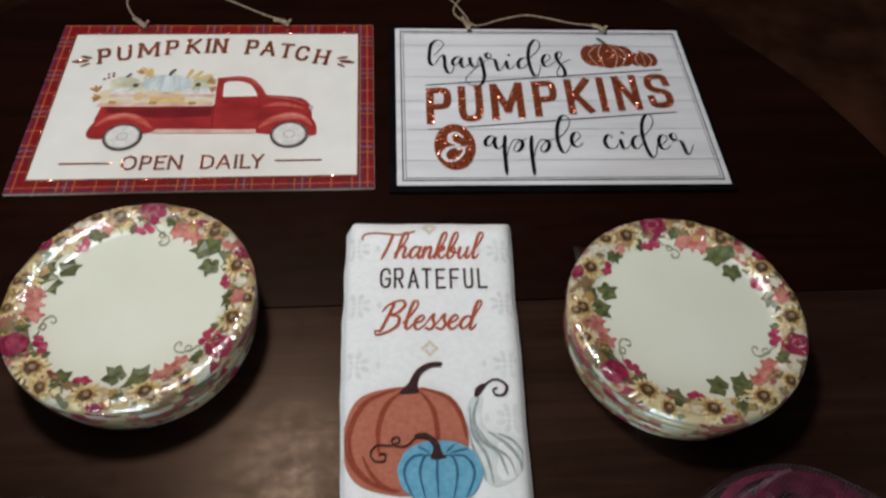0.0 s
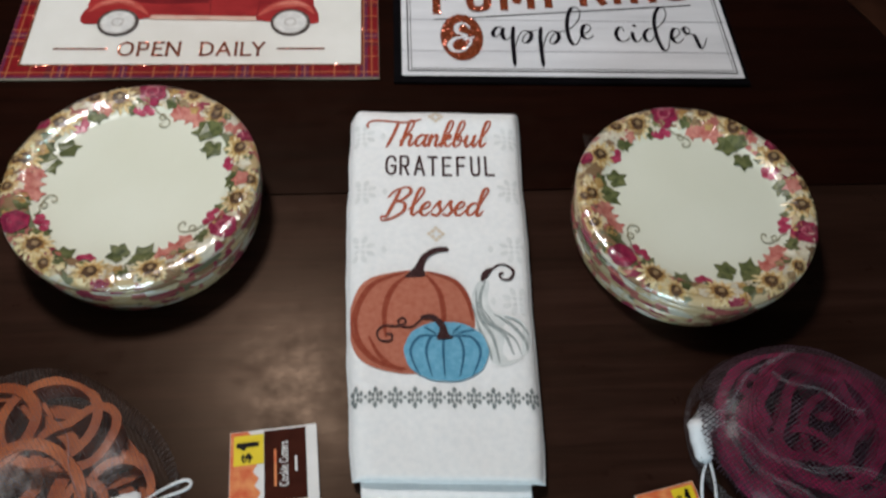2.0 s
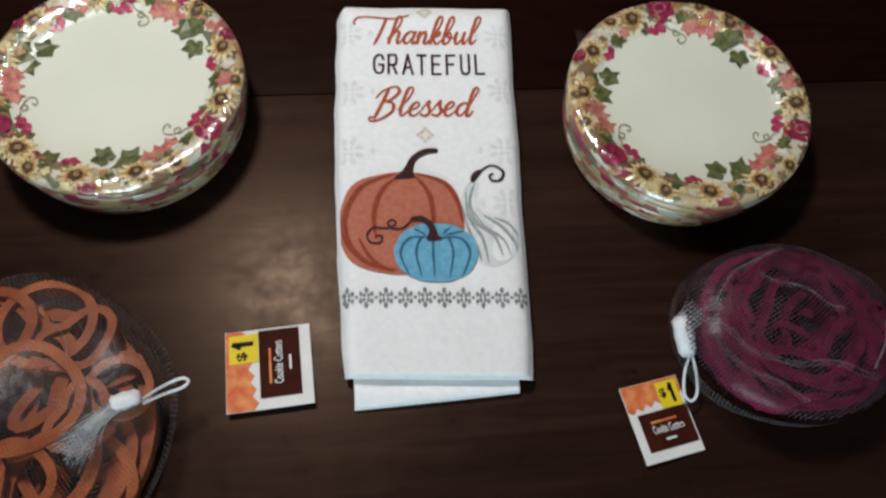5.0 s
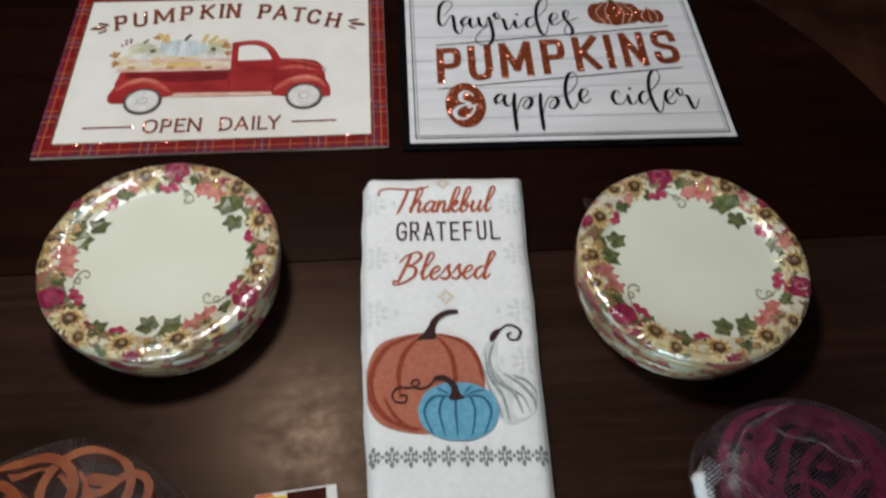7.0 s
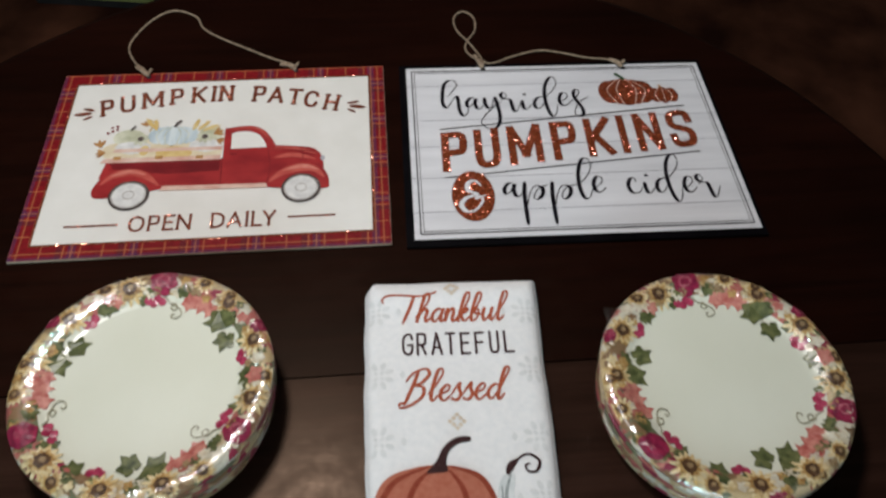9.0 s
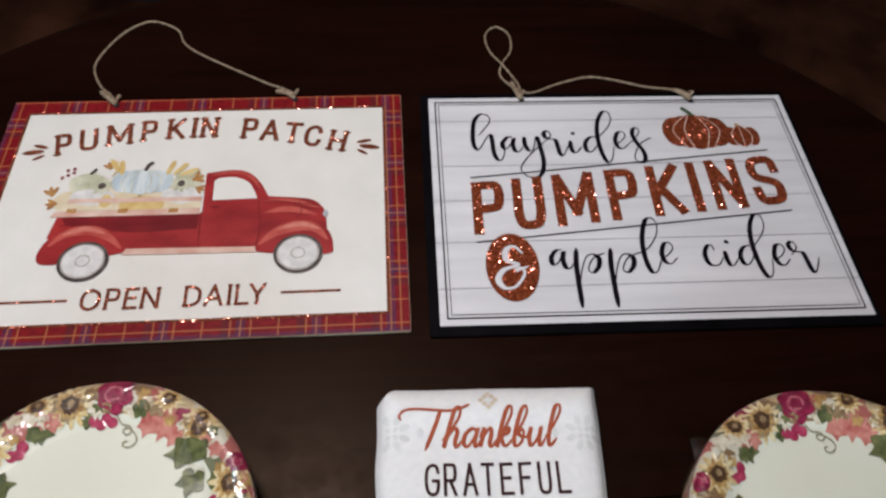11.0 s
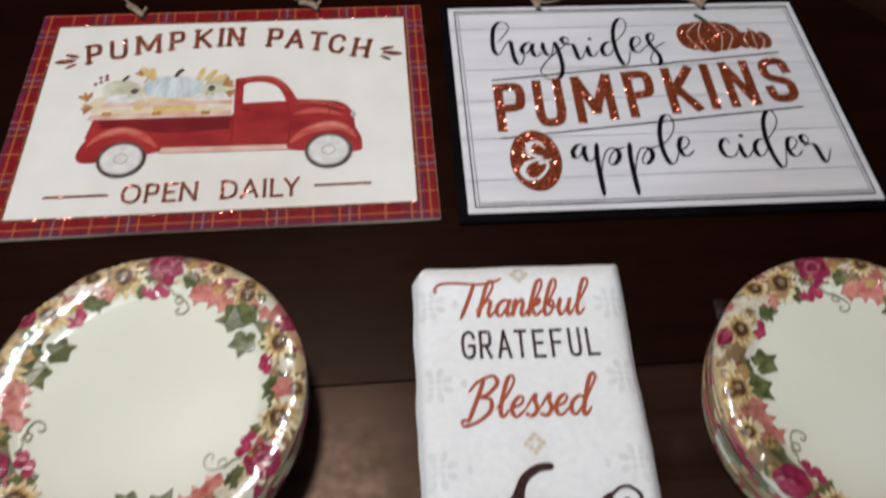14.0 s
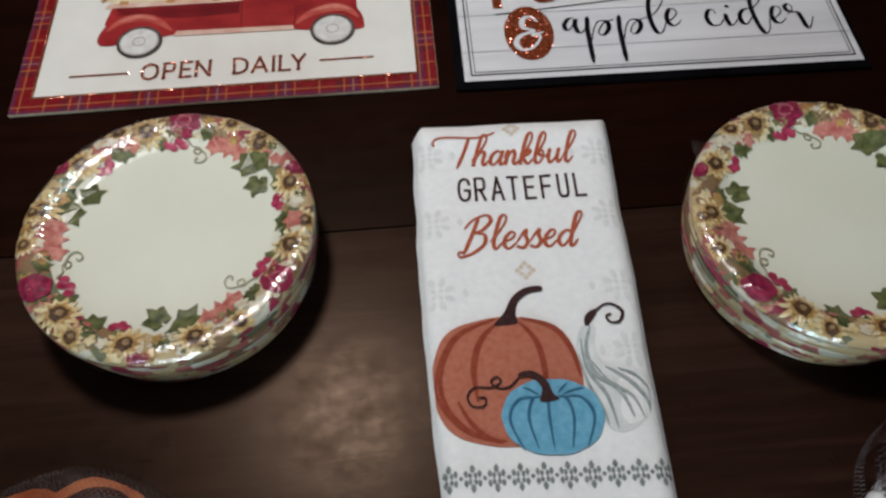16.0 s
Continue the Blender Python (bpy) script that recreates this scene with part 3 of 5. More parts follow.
tagged(part("wall_south", joined(box(-3.1, -2.7, 0, -1.10, -2.6, 2.5), box(0.20, -2.7, 0, 3.3, -2.6, 2.5), box(-1.10, -2.7, 0, 0.20, -2.6, 0.95), box(-1.10, -2.7, 2.05, 0.20, -2.6, 2.5)), WALL_MAT, None), "plain beige painted wall with a window opening", "wall", kind="structure")
window = thing("window_1", pose(-0.45, -2.65, 0.95), "white framed window in the wall behind", "window", kind="structure")
part("window_frame", joined(box(-1.10, -2.68, 0.95, -1.05, -2.64, 2.05), box(0.15, -2.68, 0.95, 0.20, -2.64, 2.05), box(-1.05, -2.68, 0.95, 0.15, -2.64, 1.00), box(-1.05, -2.68, 2.00, 0.15, -2.64, 2.05), box(-0.47, -2.68, 1.00, -0.43, -2.64, 2.00)), CEILING_MAT, window)
part("window_sill", box(-1.14, -2.60, 0.92, 0.24, -2.53, 0.945, 0.004), CEILING_MAT, window)

pendant = thing("pendant_lamp", pose(LAMP_AT[0], LAMP_AT[1], 2.5), "dark metal pendant lamp with a hooded shade", "lamp")
part("canopy", moved(lathe([(0.0, 0.0), (0.06, 0.0), (0.06, -0.02), (0.012, -0.03), (0.003, -0.035)], 32), pose(LAMP_AT[0], LAMP_AT[1], 2.5)), BIN_BLACK, pendant, smooth=True)
part("flex", tube([(LAMP_AT[0], LAMP_AT[1], 2.47), (LAMP_AT[0], LAMP_AT[1] + 0.001, 2.3), (LAMP_AT[0], LAMP_AT[1], LAMP_AT[2] + 0.15)], 0.003), BIN_BLACK, pendant)
# the hood is unseen, added to stop the lamp lighting the ceiling
HOOD = [(0.02, 0.155), (0.05, 0.15), (0.10, 0.12), (0.15, 0.05), (0.175, -0.02), (0.172, -0.02), (0.147, 0.048), (0.098, 0.116), (0.05, 0.145), (0.02, 0.15)]
part("shade", moved(lathe(HOOD, 40), pose(*LAMP_AT)), BIN_BLACK, pendant, "dark hooded shade", True)
part("socket", moved(lathe([(0.0, 0.148), (0.022, 0.148), (0.024, 0.10), (0.018, 0.085), (0.0, 0.085)], 24), pose(*LAMP_AT)), CEILING_MAT, pendant, smooth=True)

# ---- round table in two leaves ----
TABLE = pose(-0.010, 0.362, 0.75, 0, 0, 2.0)
RIM = [(0.0, 0.0), (0.44, 0.0), (0.476, 0.0), (0.4815, -0.0015), (0.485, -0.006), (0.486, -0.013), (0.483, -0.020), (0.476, -0.025), (0.0, -0.025)]
table = thing("dining_table", TABLE @ pose(0, 0, -0.75), "round dark walnut dining table with a seam across its middle", "table")
# shaded and lit copies of the wood stand in for uneven light
for leaf_name, a, b, m, dy in (("rear_leaf", 0.0, 180.0, WOOD_REAR_SHADED, 0.0006), ("front_leaf", 180.0, 360.0, WOOD_FRONT_LIT, -0.0006)):
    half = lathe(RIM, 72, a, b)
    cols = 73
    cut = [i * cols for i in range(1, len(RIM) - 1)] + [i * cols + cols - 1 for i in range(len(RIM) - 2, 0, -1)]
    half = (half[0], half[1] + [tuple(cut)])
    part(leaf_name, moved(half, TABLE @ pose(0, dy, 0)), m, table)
part("pedestal", moved(lathe([(0.16, -0.026), (0.15, -0.05), (0.05, -0.09), (0.045, -0.22), (0.075, -0.36), (0.085, -0.46), (0.05, -0.55), (0.07, -0.62), (0.07, -0.68), (0.0, -0.68)], 40), TABLE), WOOD_DARK, table, smooth=True)
for q in range(4):
    foot = tube(spline([(0.05, 0, -0.58), (0.18, 0, -0.62), (0.30, 0, -0.70), (0.37, 0, -0.727)], n=5), [0.035 - 0.0008 * i for i in range(16)], 10, 0.8)
    part("foot", moved(foot, TABLE @ pose(0, 0, 0, 0, 0, 45 + 90 * q)), WOOD_DARK, table, smooth=True)

# ---- a dark bin with a green cloth on the floor beyond the table ----
bin_at = pose(-0.72, 1.98, 0, 0, 0, -6)
tote = thing("storage_bin", bin_at, "black storage bin holding an olive green cloth on the floor", "bin")
part("body", moved(joined(box(-0.20, -0.16, 0.0, 0.16, -0.145, 0.20, 0.004), box(-0.20, 0.145, 0.0, 0.16, 0.16, 0.20, 0.004), box(-0.20, -0.145, 0.0, -0.185, 0.145, 0.20, 0.004),
                          box(0.145, -0.145, 0.0, 0.16, 0.145, 0.20, 0.004), box(-0.185, -0.145, 0.002, 0.145, 0.145, 0.012)), bin_at), BIN_BLACK, tote)
part("cloth", moved(box(-0.10, -0.175, 0.03, 0.12, -0.161, 0.26, 0.005), bin_at), BIN_GREEN, tote, "olive green cloth hanging over the front")
case_at = pose(-0.23, 1.94, 0, 0, 0, 1)
case = thing("black_case", case_at, "low black case standing on the floor", "case")
part("body", moved(box(-0.28, -0.12, 0.0, 0.60, 0.20, 0.13, 0.012), case_at), BIN_BLACK, case)
part("lid", moved(box(-0.285, -0.125, 0.131, 0.605, 0.205, 0.155, 0.008), case_at), BIN_BLACK, case)

# ---- sign with the red pick-up ----
SIGN_Z = 0.7555
L_AT = pose(-0.284, 0.459, 0.7503, 0, 0, 1.8)
truck_sign = thing("hanging_sign", L_AT, "white pumpkin patch sign with red tartan border and red truck", "sign", "hanging signs on the table")
part("board", moved(box(0, 0, 0.0027, 0.288, 0.2085, 0.0050, 0.0005), L_AT), BOARD_EDGE, truck_sign, "pressed board, plain edge")


def frame_strip(w, h, edge, z, m):
    v = [(0.0004, 0.0004, z), (w - 0.0004, 0.0004, z), (w - 0.0004, h - 0.0004, z), (0.0004, h - 0.0004, z), (edge, edge, z), (w - edge, edge, z), (w - edge, h - edge, z), (edge, h - edge, z)]
    return moved((v, [(0, 1, 5, 4), (1, 2, 6, 5), (2, 3, 7, 6), (3, 0, 4, 7)]), m)


part("tartan_border", frame_strip(0.288, 0.2085, 0.0135, 0.0053, L_AT), PLAID, truck_sign, "red tartan paper border")
part("face", moved(([(0.0135, 0.0135, 0.0053), (0.2745, 0.0135, 0.0053), (0.2745, 0.195, 0.0053), (0.0135, 0.195, 0.0053)], [(0, 1, 2, 3)]), L_AT), PAPER, truck_sign, "ivory printed face")
trim = []
for x0, y0, x1, y1 in ((0.0135, 0.0135, 0.2745, 0.0135), (0.0135, 0.195, 0.2745, 0.195), (0.0135, 0.0135, 0.0135, 0.195), (0.2745, 0.0135, 0.2745, 0.195)):
    trim.append(band(x0, y0, x1, y1, 0.0019, 0.0056))
part("glitter_trim", moved(joined(*trim), L_AT), COPPER_FINE, truck_sign, "copper glitter line")
Z1 = SIGN_Z + 0.0006
for c, x in zip("PUMPKINPATCH", (-0.2475, -0.2320, -0.2140, -0.1905, -0.1725, -0.1560, -0.1490, -0.1195, -0.1060, -0.0890, -0.0745, -0.0565)):
    u = (x + 0.138) / 0.1
    wide = {"I": 0.0046, "M": 0.0180, "N": 0.0125, "P": 0.0112, "A": 0.0140}.get(c, 0.0128)
    part("letter", capped(c, x, 0.6300 - 0.0150 * u * u - 0.003 * max(0, u), wide, 0.0212, 0.0032, Z1, -11 * u, 0, 0.0028 if c != "C" else 0), COPPER_FINE, truck_sign, "copper glitter letter " + c)
for word, x, y, xs in (("OPEN", -0.2005, 0.4845, (0, 0.0150, 0.0265, 0.0370)), ("DAILY", -0.1375, 0.4865, (0, 0.0125, 0.0265, 0.0315, 0.0400))):
    for c, dx in zip(word, xs):
        wide = {"I": 0.0030, "O": 0.0125, "N": 0.0112, "A": 0.0120, "D": 0.0108, "Y": 0.0105}.get(c, 0.0088)
        part("letter", capped(c, x + dx, y + 0.031 * dx, wide, 0.0158, 0.0021, Z1, 1.8, 0, 0.0015 if c != "O" else 0), COPPER_FINE, truck_sign, "copper glitter letter " + c)
part("rule", band(-0.2495, 0.4908, -0.2085, 0.4920, 0.0017, Z1), COPPER_FINE, truck_sign)
part("rule", band(-0.0780, 0.4965, -0.0405, 0.4977, 0.0017, Z1), COPPER_FINE, truck_sign)
for sx, sy, side in ((-0.0345, 0.6215, 1), (-0.2545, 0.6165, -1)):
    sprig = [ellipse(sx + side * 0.009, sy - 0.0005, 0.0075, 0.0022, Z1, 16, -8 * side), ellipse(sx + side * 0.005, sy + 0.0050, 0.0055, 0.0016, Z1, 16, 14 * side),
             ellipse(sx + side * 0.004, sy - 0.0055, 0.0045, 0.0013, Z1, 16, -32 * side)]
    part("sprig", joined(*sprig), COPPER_FINE, truck_sign)

Z0 = SIGN_Z + 0.00045
Z2, Z3, Z4 = Z1 + 0.00025, Z1 + 0.0005, Z1 + 0.00075
load = [ellipse(-0.200, 0.574, 0.020, 0.011, Z0, 30), ellipse(-0.160, 0.575, 0.022, 0.012, Z0, 30), ellipse(-0.228, 0.571, 0.010, 0.009, Z0, 24)]
parts("pale_pumpkin", load, CREAM_WASH, truck_sign)
parts("green_pumpkin", [ellipse(-0.2185, 0.5865, 0.0130, 0.0095, Z1), ellipse(-0.150, 0.590, 0.010, 0.009, Z1, 20)], SAGE_WASH, truck_sign)
part("blue_pumpkin", joined(*[ellipse(-0.1815 + dx, 0.5885, 0.0085, 0.0118 - abs(dx) * 0.16, Z1 + 0.00004 * k, 24) for k, dx in enumerate((-0.0125, 0.0125, -0.0065, 0.0065, 0.0))]), BLUE_WASH, truck_sign)
parts("pumpkin_stem", [ribbon(spline([(-0.1815, 0.598), (-0.180, 0.603), (-0.177, 0.606)]), 0.0028, Z2), ribbon(spline([(-0.2185, 0.595), (-0.215, 0.600)]), 0.0022, Z2)], TYRE_WASH, truck_sign)
parts("pumpkin_rib", [ribbon(spline([(-0.1815 + dx * 0.35, 0.5985), (-0.1815 + dx, 0.589), (-0.1815 + dx * 0.7, 0.578)]), 0.0006, Z3) for dx in (-0.014, -0.007, 0.006, 0.013)], SAGE_WASH, truck_sign)
part("yellow_pumpkin", joined(ellipse(-0.178, 0.5675, 0.0150, 0.0075, Z1 + 0.0002), ellipse(-0.203, 0.571, 0.004, 0.006, Z1 + 0.0002, 16)), STRAW_WASH, truck_sign)
leaves = []
parts("wheat_ear", [ellipse(x, y, 0.0070, 0.0020, Z1 + 0.00035 + x * 0.0005, 18, turn) for x, y, turn in ((-0.203, 0.6030, 125), (-0.198, 0.6010, 100), (-0.164, 0.6010, 75), (-0.157, 0.6000, 50), (-0.151, 0.5970, 30))], STRAW_WASH, truck_sign)
for lx, ly, r, turn in ((-0.206, 0.601, 0.0045, 115), (-0.240, 0.577, 0.0055, 110), (-0.236, 0.569, 0.005, 190), (-0.146, 0.590, 0.0055, 30), (-0.143, 0.582, 0.0045, 340)):
    for spread in (-42, 0, 42):
        a = radians(turn + spread)
        leaves.append(ellipse(lx + 0.5 * r * math.cos(a), ly + 0.5 * r * math.sin(a), r * 0.85, r * 0.26, Z2 + 0.00003 * (spread // 42), 12, turn + spread))
parts("autumn_leaf", leaves, RUST_WASH, truck_sign)
parts("berry", [ellipse(bx, by, 0.0013, 0.0013, Z2, 12) for bx, by in ((-0.2335, 0.594), (-0.230, 0.5965), (-0.2345, 0.5985), (-0.2305, 0.600), (-0.237, 0.592))], TRUCK_LINE, truck_sign)
parts("white_pumpkin", [joined(*[ellipse(cx + dx, cy, 0.0062, 0.0078 - abs(dx) * 0.2, Z1 + 0.00008 + 0.00003 * k, 20) for k, dx in enumerate((-0.0085, 0.0085, -0.0040, 0.0040, 0.0))]) for cx, cy in ((-0.2130, 0.5745), (-0.1520, 0.5760))], WHEEL_WASH, truck_sign)
parts("sunflower", [joined(*[ellipse(cx + 0.0042 * math.cos(a), cy + 0.0042 * math.sin(a), 0.0036, 0.0015, Z3 + 0.00002 * k, 10, math.degrees(a)) for k, a in enumerate(2 * PI * i / 9 for i in range(9))]) for cx, cy in ((-0.2080, 0.5840), (-0.1545, 0.5860))], SAGE_WASH, truck_sign)
parts("flower_centre", [ellipse(cx, cy, 0.0026, 0.0028, Z4, 18) for cx, cy in ((-0.2080, 0.5840), (-0.1545, 0.5860))], TYRE_WASH, truck_sign)
parts("straw_stalk", [ribbon(spline(p), 0.0008, Z3) for p in ([(-0.2030, 0.5930), (-0.1995, 0.6035), (-0.2080, 0.6085)], [(-0.1660, 0.5950), (-0.1640, 0.6060)], [(-0.1600, 0.5940), (-0.1550, 0.6050)], [(-0.1500, 0.5920), (-0.1430, 0.5990)])], STRAW_WASH, truck_sign)
part("bed_rail", joined(patch([(-0.2365, 0.5570), (-0.1385, 0.5595), (-0.1385, 0.5645), (-0.2340, 0.5620)], Z2), patch([(-0.2285, 0.5690), (-0.1385, 0.5708), (-0.1385, 0.5745), (-0.2270, 0.5730)], Z2)), PINK_WASH, truck_sign)
part("rail_slat", joined(patch([(-0.230, 0.5625), (-0.1385, 0.5648), (-0.1385, 0.5705), (-0.2285, 0.5688)], Z2 - 0.00012)), CREAM_WASH, truck_sign)
parts("rail_post", [patch([(px, 0.5605), (px + 0.0062, 0.5607), (px + 0.0062, 0.5642), (px, 0.5640)], Z3) for px in (-0.2265, -0.1925, -0.1590)], RUST_WASH, truck_sign)
part("bed_shadow", patch([(-0.2290, 0.5572), (-0.1380, 0.5596), (-0.1378, 0.5470), (-0.1800, 0.5440), (-0.2240, 0.5500)], Z1 + 0.0002), TRUCK_LINE, truck_sign)
part("truck_bed", patch([(-0.2315, 0.5575), (-0.1375, 0.5600), (-0.1345, 0.5305), (-0.2060, 0.5300), (-0.2340, 0.5400)], Z1 + 0.0001), TRUCK_RED, truck_sign)
cab = spline([(-0.1385, 0.5955), (-0.1200, 0.5985), (-0.1085, 0.5955), (-0.1000, 0.5865), (-0.0935, 0.5745)], n=5) + spline([(-0.0780, 0.5735), (-0.0640, 0.5715), (-0.0565, 0.5655), (-0.0530, 0.5560), (-0.0510, 0.5350)], n=5)
part("truck_cab", patch([(-0.1350, 0.5300)] + [(p.x, p.y) for p in reversed([Vector((*q[:2], 0)) for q in cab])][::-1] + [(-0.0970, 0.5300)], Z1 + 0.0003), TRUCK_RED, truck_sign)
part("truck_window", patch([(-0.1310, 0.5710), (-0.1320, 0.5885)] + [(p.x, p.y) for p in spline([(-0.1290, 0.5910), (-0.1180, 0.5915), (-0.1085, 0.5870), (-0.1035, 0.5790), (-0.1010, 0.5725)], n=5)], Z2 + 0.0003), PAPER, truck_sign)
parts("truck_line", [ribbon([(-0.1370, 0.5605), (-0.1350, 0.5310)], 0.0010, Z3), ribbon(spline([(-0.1000, 0.5700), (-0.0965, 0.5500), (-0.0975, 0.5330)]), 0.0008, Z3), ribbon(spline([(-0.0980, 0.5715), (-0.0800, 0.5690), (-0.0600, 0.5660)]), 0.0008, Z3),
     ribbon([(-0.1310, 0.5650), (-0.1255, 0.5650)], 0.0012, Z3), ribbon(spline([(-0.0720, 0.5700), (-0.0700, 0.5620), (-0.0720, 0.5550)]), 0.0006, Z3), ribbon([(-0.2280, 0.5500), (-0.1400, 0.5520)], 0.0007, Z3)], TRUCK_LINE, truck_sign)
part("rear_fender", patch([(p.x, p.y) for p in spline([(-0.2360, 0.5230), (-0.2330, 0.5380), (-0.2200, 0.5490), (-0.2060, 0.5505), (-0.1920, 0.5445), (-0.1800, 0.5310), (-0.1860, 0.5270), (-0.2250, 0.5190)], True, 6)], Z2), TRUCK_RED, truck_sign)
part("front_fender", patch([(p.x, p.y) for p in spline([(-0.0990, 0.5310), (-0.0900, 0.5440), (-0.0760, 0.5520), (-0.0620, 0.5530), (-0.0510, 0.5450), (-0.0470, 0.5320), (-0.0520, 0.5255), (-0.0900, 0.5270)], True, 6)], Z2), TRUCK_RED, truck_sign)
part("running_board", patch([(-0.1810, 0.5310), (-0.0980, 0.5320), (-0.0970, 0.5275), (-0.1830, 0.5260)], Z2 + 0.0001), PINK_WASH, truck_sign)
parts("truck_highlight", [swash([(-0.1350, 0.5935), (-0.1190, 0.5962), (-0.1080, 0.5925), (-0.0990, 0.5800)], 0.0030, Z3), swash([(-0.0980, 0.5710), (-0.0760, 0.5700), (-0.0580, 0.5640)], 0.0034, Z3), swash([(-0.2310, 0.5330), (-0.2220, 0.5430), (-0.2080, 0.5460), (-0.1950, 0.5410), (-0.1840, 0.5310)], 0.0080, Z3),
     swash([(-0.0960, 0.5330), (-0.0860, 0.5430), (-0.0720, 0.5485), (-0.0600, 0.5470), (-0.0510, 0.5370)], 0.0088, Z3), swash([(-0.0950, 0.5600), (-0.0780, 0.5630), (-0.0590, 0.5580)], 0.0050, Z3)], TRUCK_PALE, truck_sign)
parts("truck_sheen", [swash([(-0.2240, 0.5420), (-0.2100, 0.5470), (-0.1960, 0.5430)], 0.0040, Z3 + 0.0002), swash([(-0.0860, 0.5450), (-0.0700, 0.5500), (-0.0560, 0.5455)], 0.0042, Z3 + 0.0002)], PINK_RED, truck_sign)
part("headlight", ellipse(-0.0535, 0.5590, 0.0018, 0.0030, Z3 + 0.0001, 16), GREY_INK, truck_sign)
for wx, wy in ((-0.2060, 0.5213), (-0.0695, 0.5263)):
    part("tyre", ellipse(wx, wy, 0.0160, 0.0155, Z3), TYRE_WASH, truck_sign)
    part("whitewall", ellipse(wx, wy, 0.0138, 0.0134, Z4), WHEEL_WASH, truck_sign)
    part("wheel_ring", ring(wx, wy, 0.0132, 0.0128, 0.0007, Z4 + 0.0002), WARM_GREY, truck_sign)
    part("hubcap", ring(wx, wy, 0.0044, 0.0042, 0.0007, Z4 + 0.0002), WARM_GREY, truck_sign)


def cord(pts, sign, label):
    """Jute twine through two holes, with knots."""
    line = spline(pts, n=10)
    part("cord", tube(line, [0.00092 + 0.00016 * math.sin(i * 1.7) for i in range(len(line))], 8), TWINE, sign, label, True)


def knot(x, y, sign, tail, z=0.7575):
    part("knot", joined(tube(spline([(x, y, z), (x + tail[0] * 0.4, y + 0.004, z + 0.002), (x + tail[0], y + tail[1], z + 0.001)], n=5), [0.0015, 0.0019, 0.0023, 0.0025, 0.0024, 0.0022, 0.0021, 0.0019, 0.0018, 0.0017, 0.0009], 8),
                        tube(spline([(x - 0.001, y + 0.003, z), (x + 0.002, y + 0.005, z + 0.003), (x + 0.001, y + 0.008, z)], n=4), 0.0012, 6)), TWINE, sign, smooth=True)
    part("eyelet", ellipse(x, y - 0.001, 0.0022, 0.0022, z - 0.0007, 20), HOLE_MAT, sign)


cord([(-0.2155, 0.664, 0.7580), (-0.2215, 0.673, 0.7575), (-0.2335, 0.687, 0.7545), (-0.2430, 0.709, 0.7538), (-0.2380, 0.732, 0.7538), (-0.2260, 0.754, 0.7538), (-0.2090, 0.765, 0.7538), (-0.1870, 0.755, 0.7538),
      (-0.1775, 0.737, 0.7538), (-0.1610, 0.723, 0.7538), (-0.1300, 0.704, 0.7538), (-0.1060, 0.690, 0.7538), (-0.0930, 0.683, 0.7548), (-0.0830, 0.671, 0.7580)], truck_sign, "loose jute hanging cord")
knot(-0.2155, 0.6640, truck_sign, (-0.014, 0.012))
knot(-0.0830, 0.6705, truck_sign, (-0.015, 0.006))

# ---- sign with the hayride words ----
R_AT = pose(0.0145, 0.4652, 0.7503, 0, 0, 0.9)
hay_sign = thing("hanging_sign", R_AT, "whitewashed plank-print sign with black edge and copper glitter lettering", "sign", "hanging signs on the table")
part("board", moved(box(-0.0010, -0.0014, 0.0027, 0.2868, 0.2110, 0.0050, 0.0005), R_AT), BLACK, hay_sign, "black painted board")
part("face", moved(([(0.0055, 0.0055, 0.0053), (0.2832, 0.0055, 0.0053), (0.2832, 0.2060, 0.0053), (0.0055, 0.2060, 0.0053)], [(0, 1, 2, 3)]), R_AT), SHIPLAP, hay_sign, "whitewashed plank print")
parts("plank_line", [moved(band(0.0056, y - 0.0002 * k, 0.2831, y + 0.0006, 0.0006, 0.0056), R_AT) for k, y in enumerate((0.1805, 0.1360, 0.1045, 0.0690, 0.0330))], GREY_INK, hay_sign)
for e, w in ((0.0105, 0.0010), (0.0130, 0.0005)):
    x0, y0, x1, y1 = e, e, 0.2887 - e, 0.2115 - e
    lines = [band(x0, y0, x1, y0, w, 0.0058), band(x0, y1, x1, y1, w, 0.0058), band(x0, y0, x0, y1, w, 0.0058), band(x1, y0, x1, y1, w, 0.0058)]
    part("border_line", moved(joined(*lines), R_AT), INK, hay_sign)
HAYRIDES = (("h", 0.0532, 0.6314), ("a", 0.0782, 0.6304), ("y", 0.0872, 0.6304), ("r", 0.1022, 0.6254), ("i", 0.1212, 0.6264), ("d", 0.1422, 0.6304), ("e", 0.1542, 0.6224), ("s", 0.1652, 0.6234))
APPLE = (("a", 0.1022, 0.5274), ("p", 0.1122, 0.5284), ("p", 0.1352, 0.5284), ("l", 0.1532, 0.5234), ("e", 0.1682, 0.5194))
CIDER = (("c", 0.2052, 0.5254), ("i", 0.2122, 0.5254), ("d", 0.2322, 0.5294), ("e", 0.2442, 0.5174), ("r", 0.2570, 0.5215))
part("lettering", brushed(HAYRIDES, 0.02, Z1, 0.0009, 0.0034), INK, hay_sign, "black script word hayrides")
part("lettering", brushed(APPLE, 0.02, Z1, 0.0009, 0.0035), INK, hay_sign, "black script word apple")
part("lettering", brushed(CIDER, 0.02, Z1, 0.0009, 0.0034), INK, hay_sign, "black script word cider")
part("rule", band(0.045, 0.5905, 0.268, 0.6165, 0.0011, Z1 - 0.00005), INK, hay_sign)
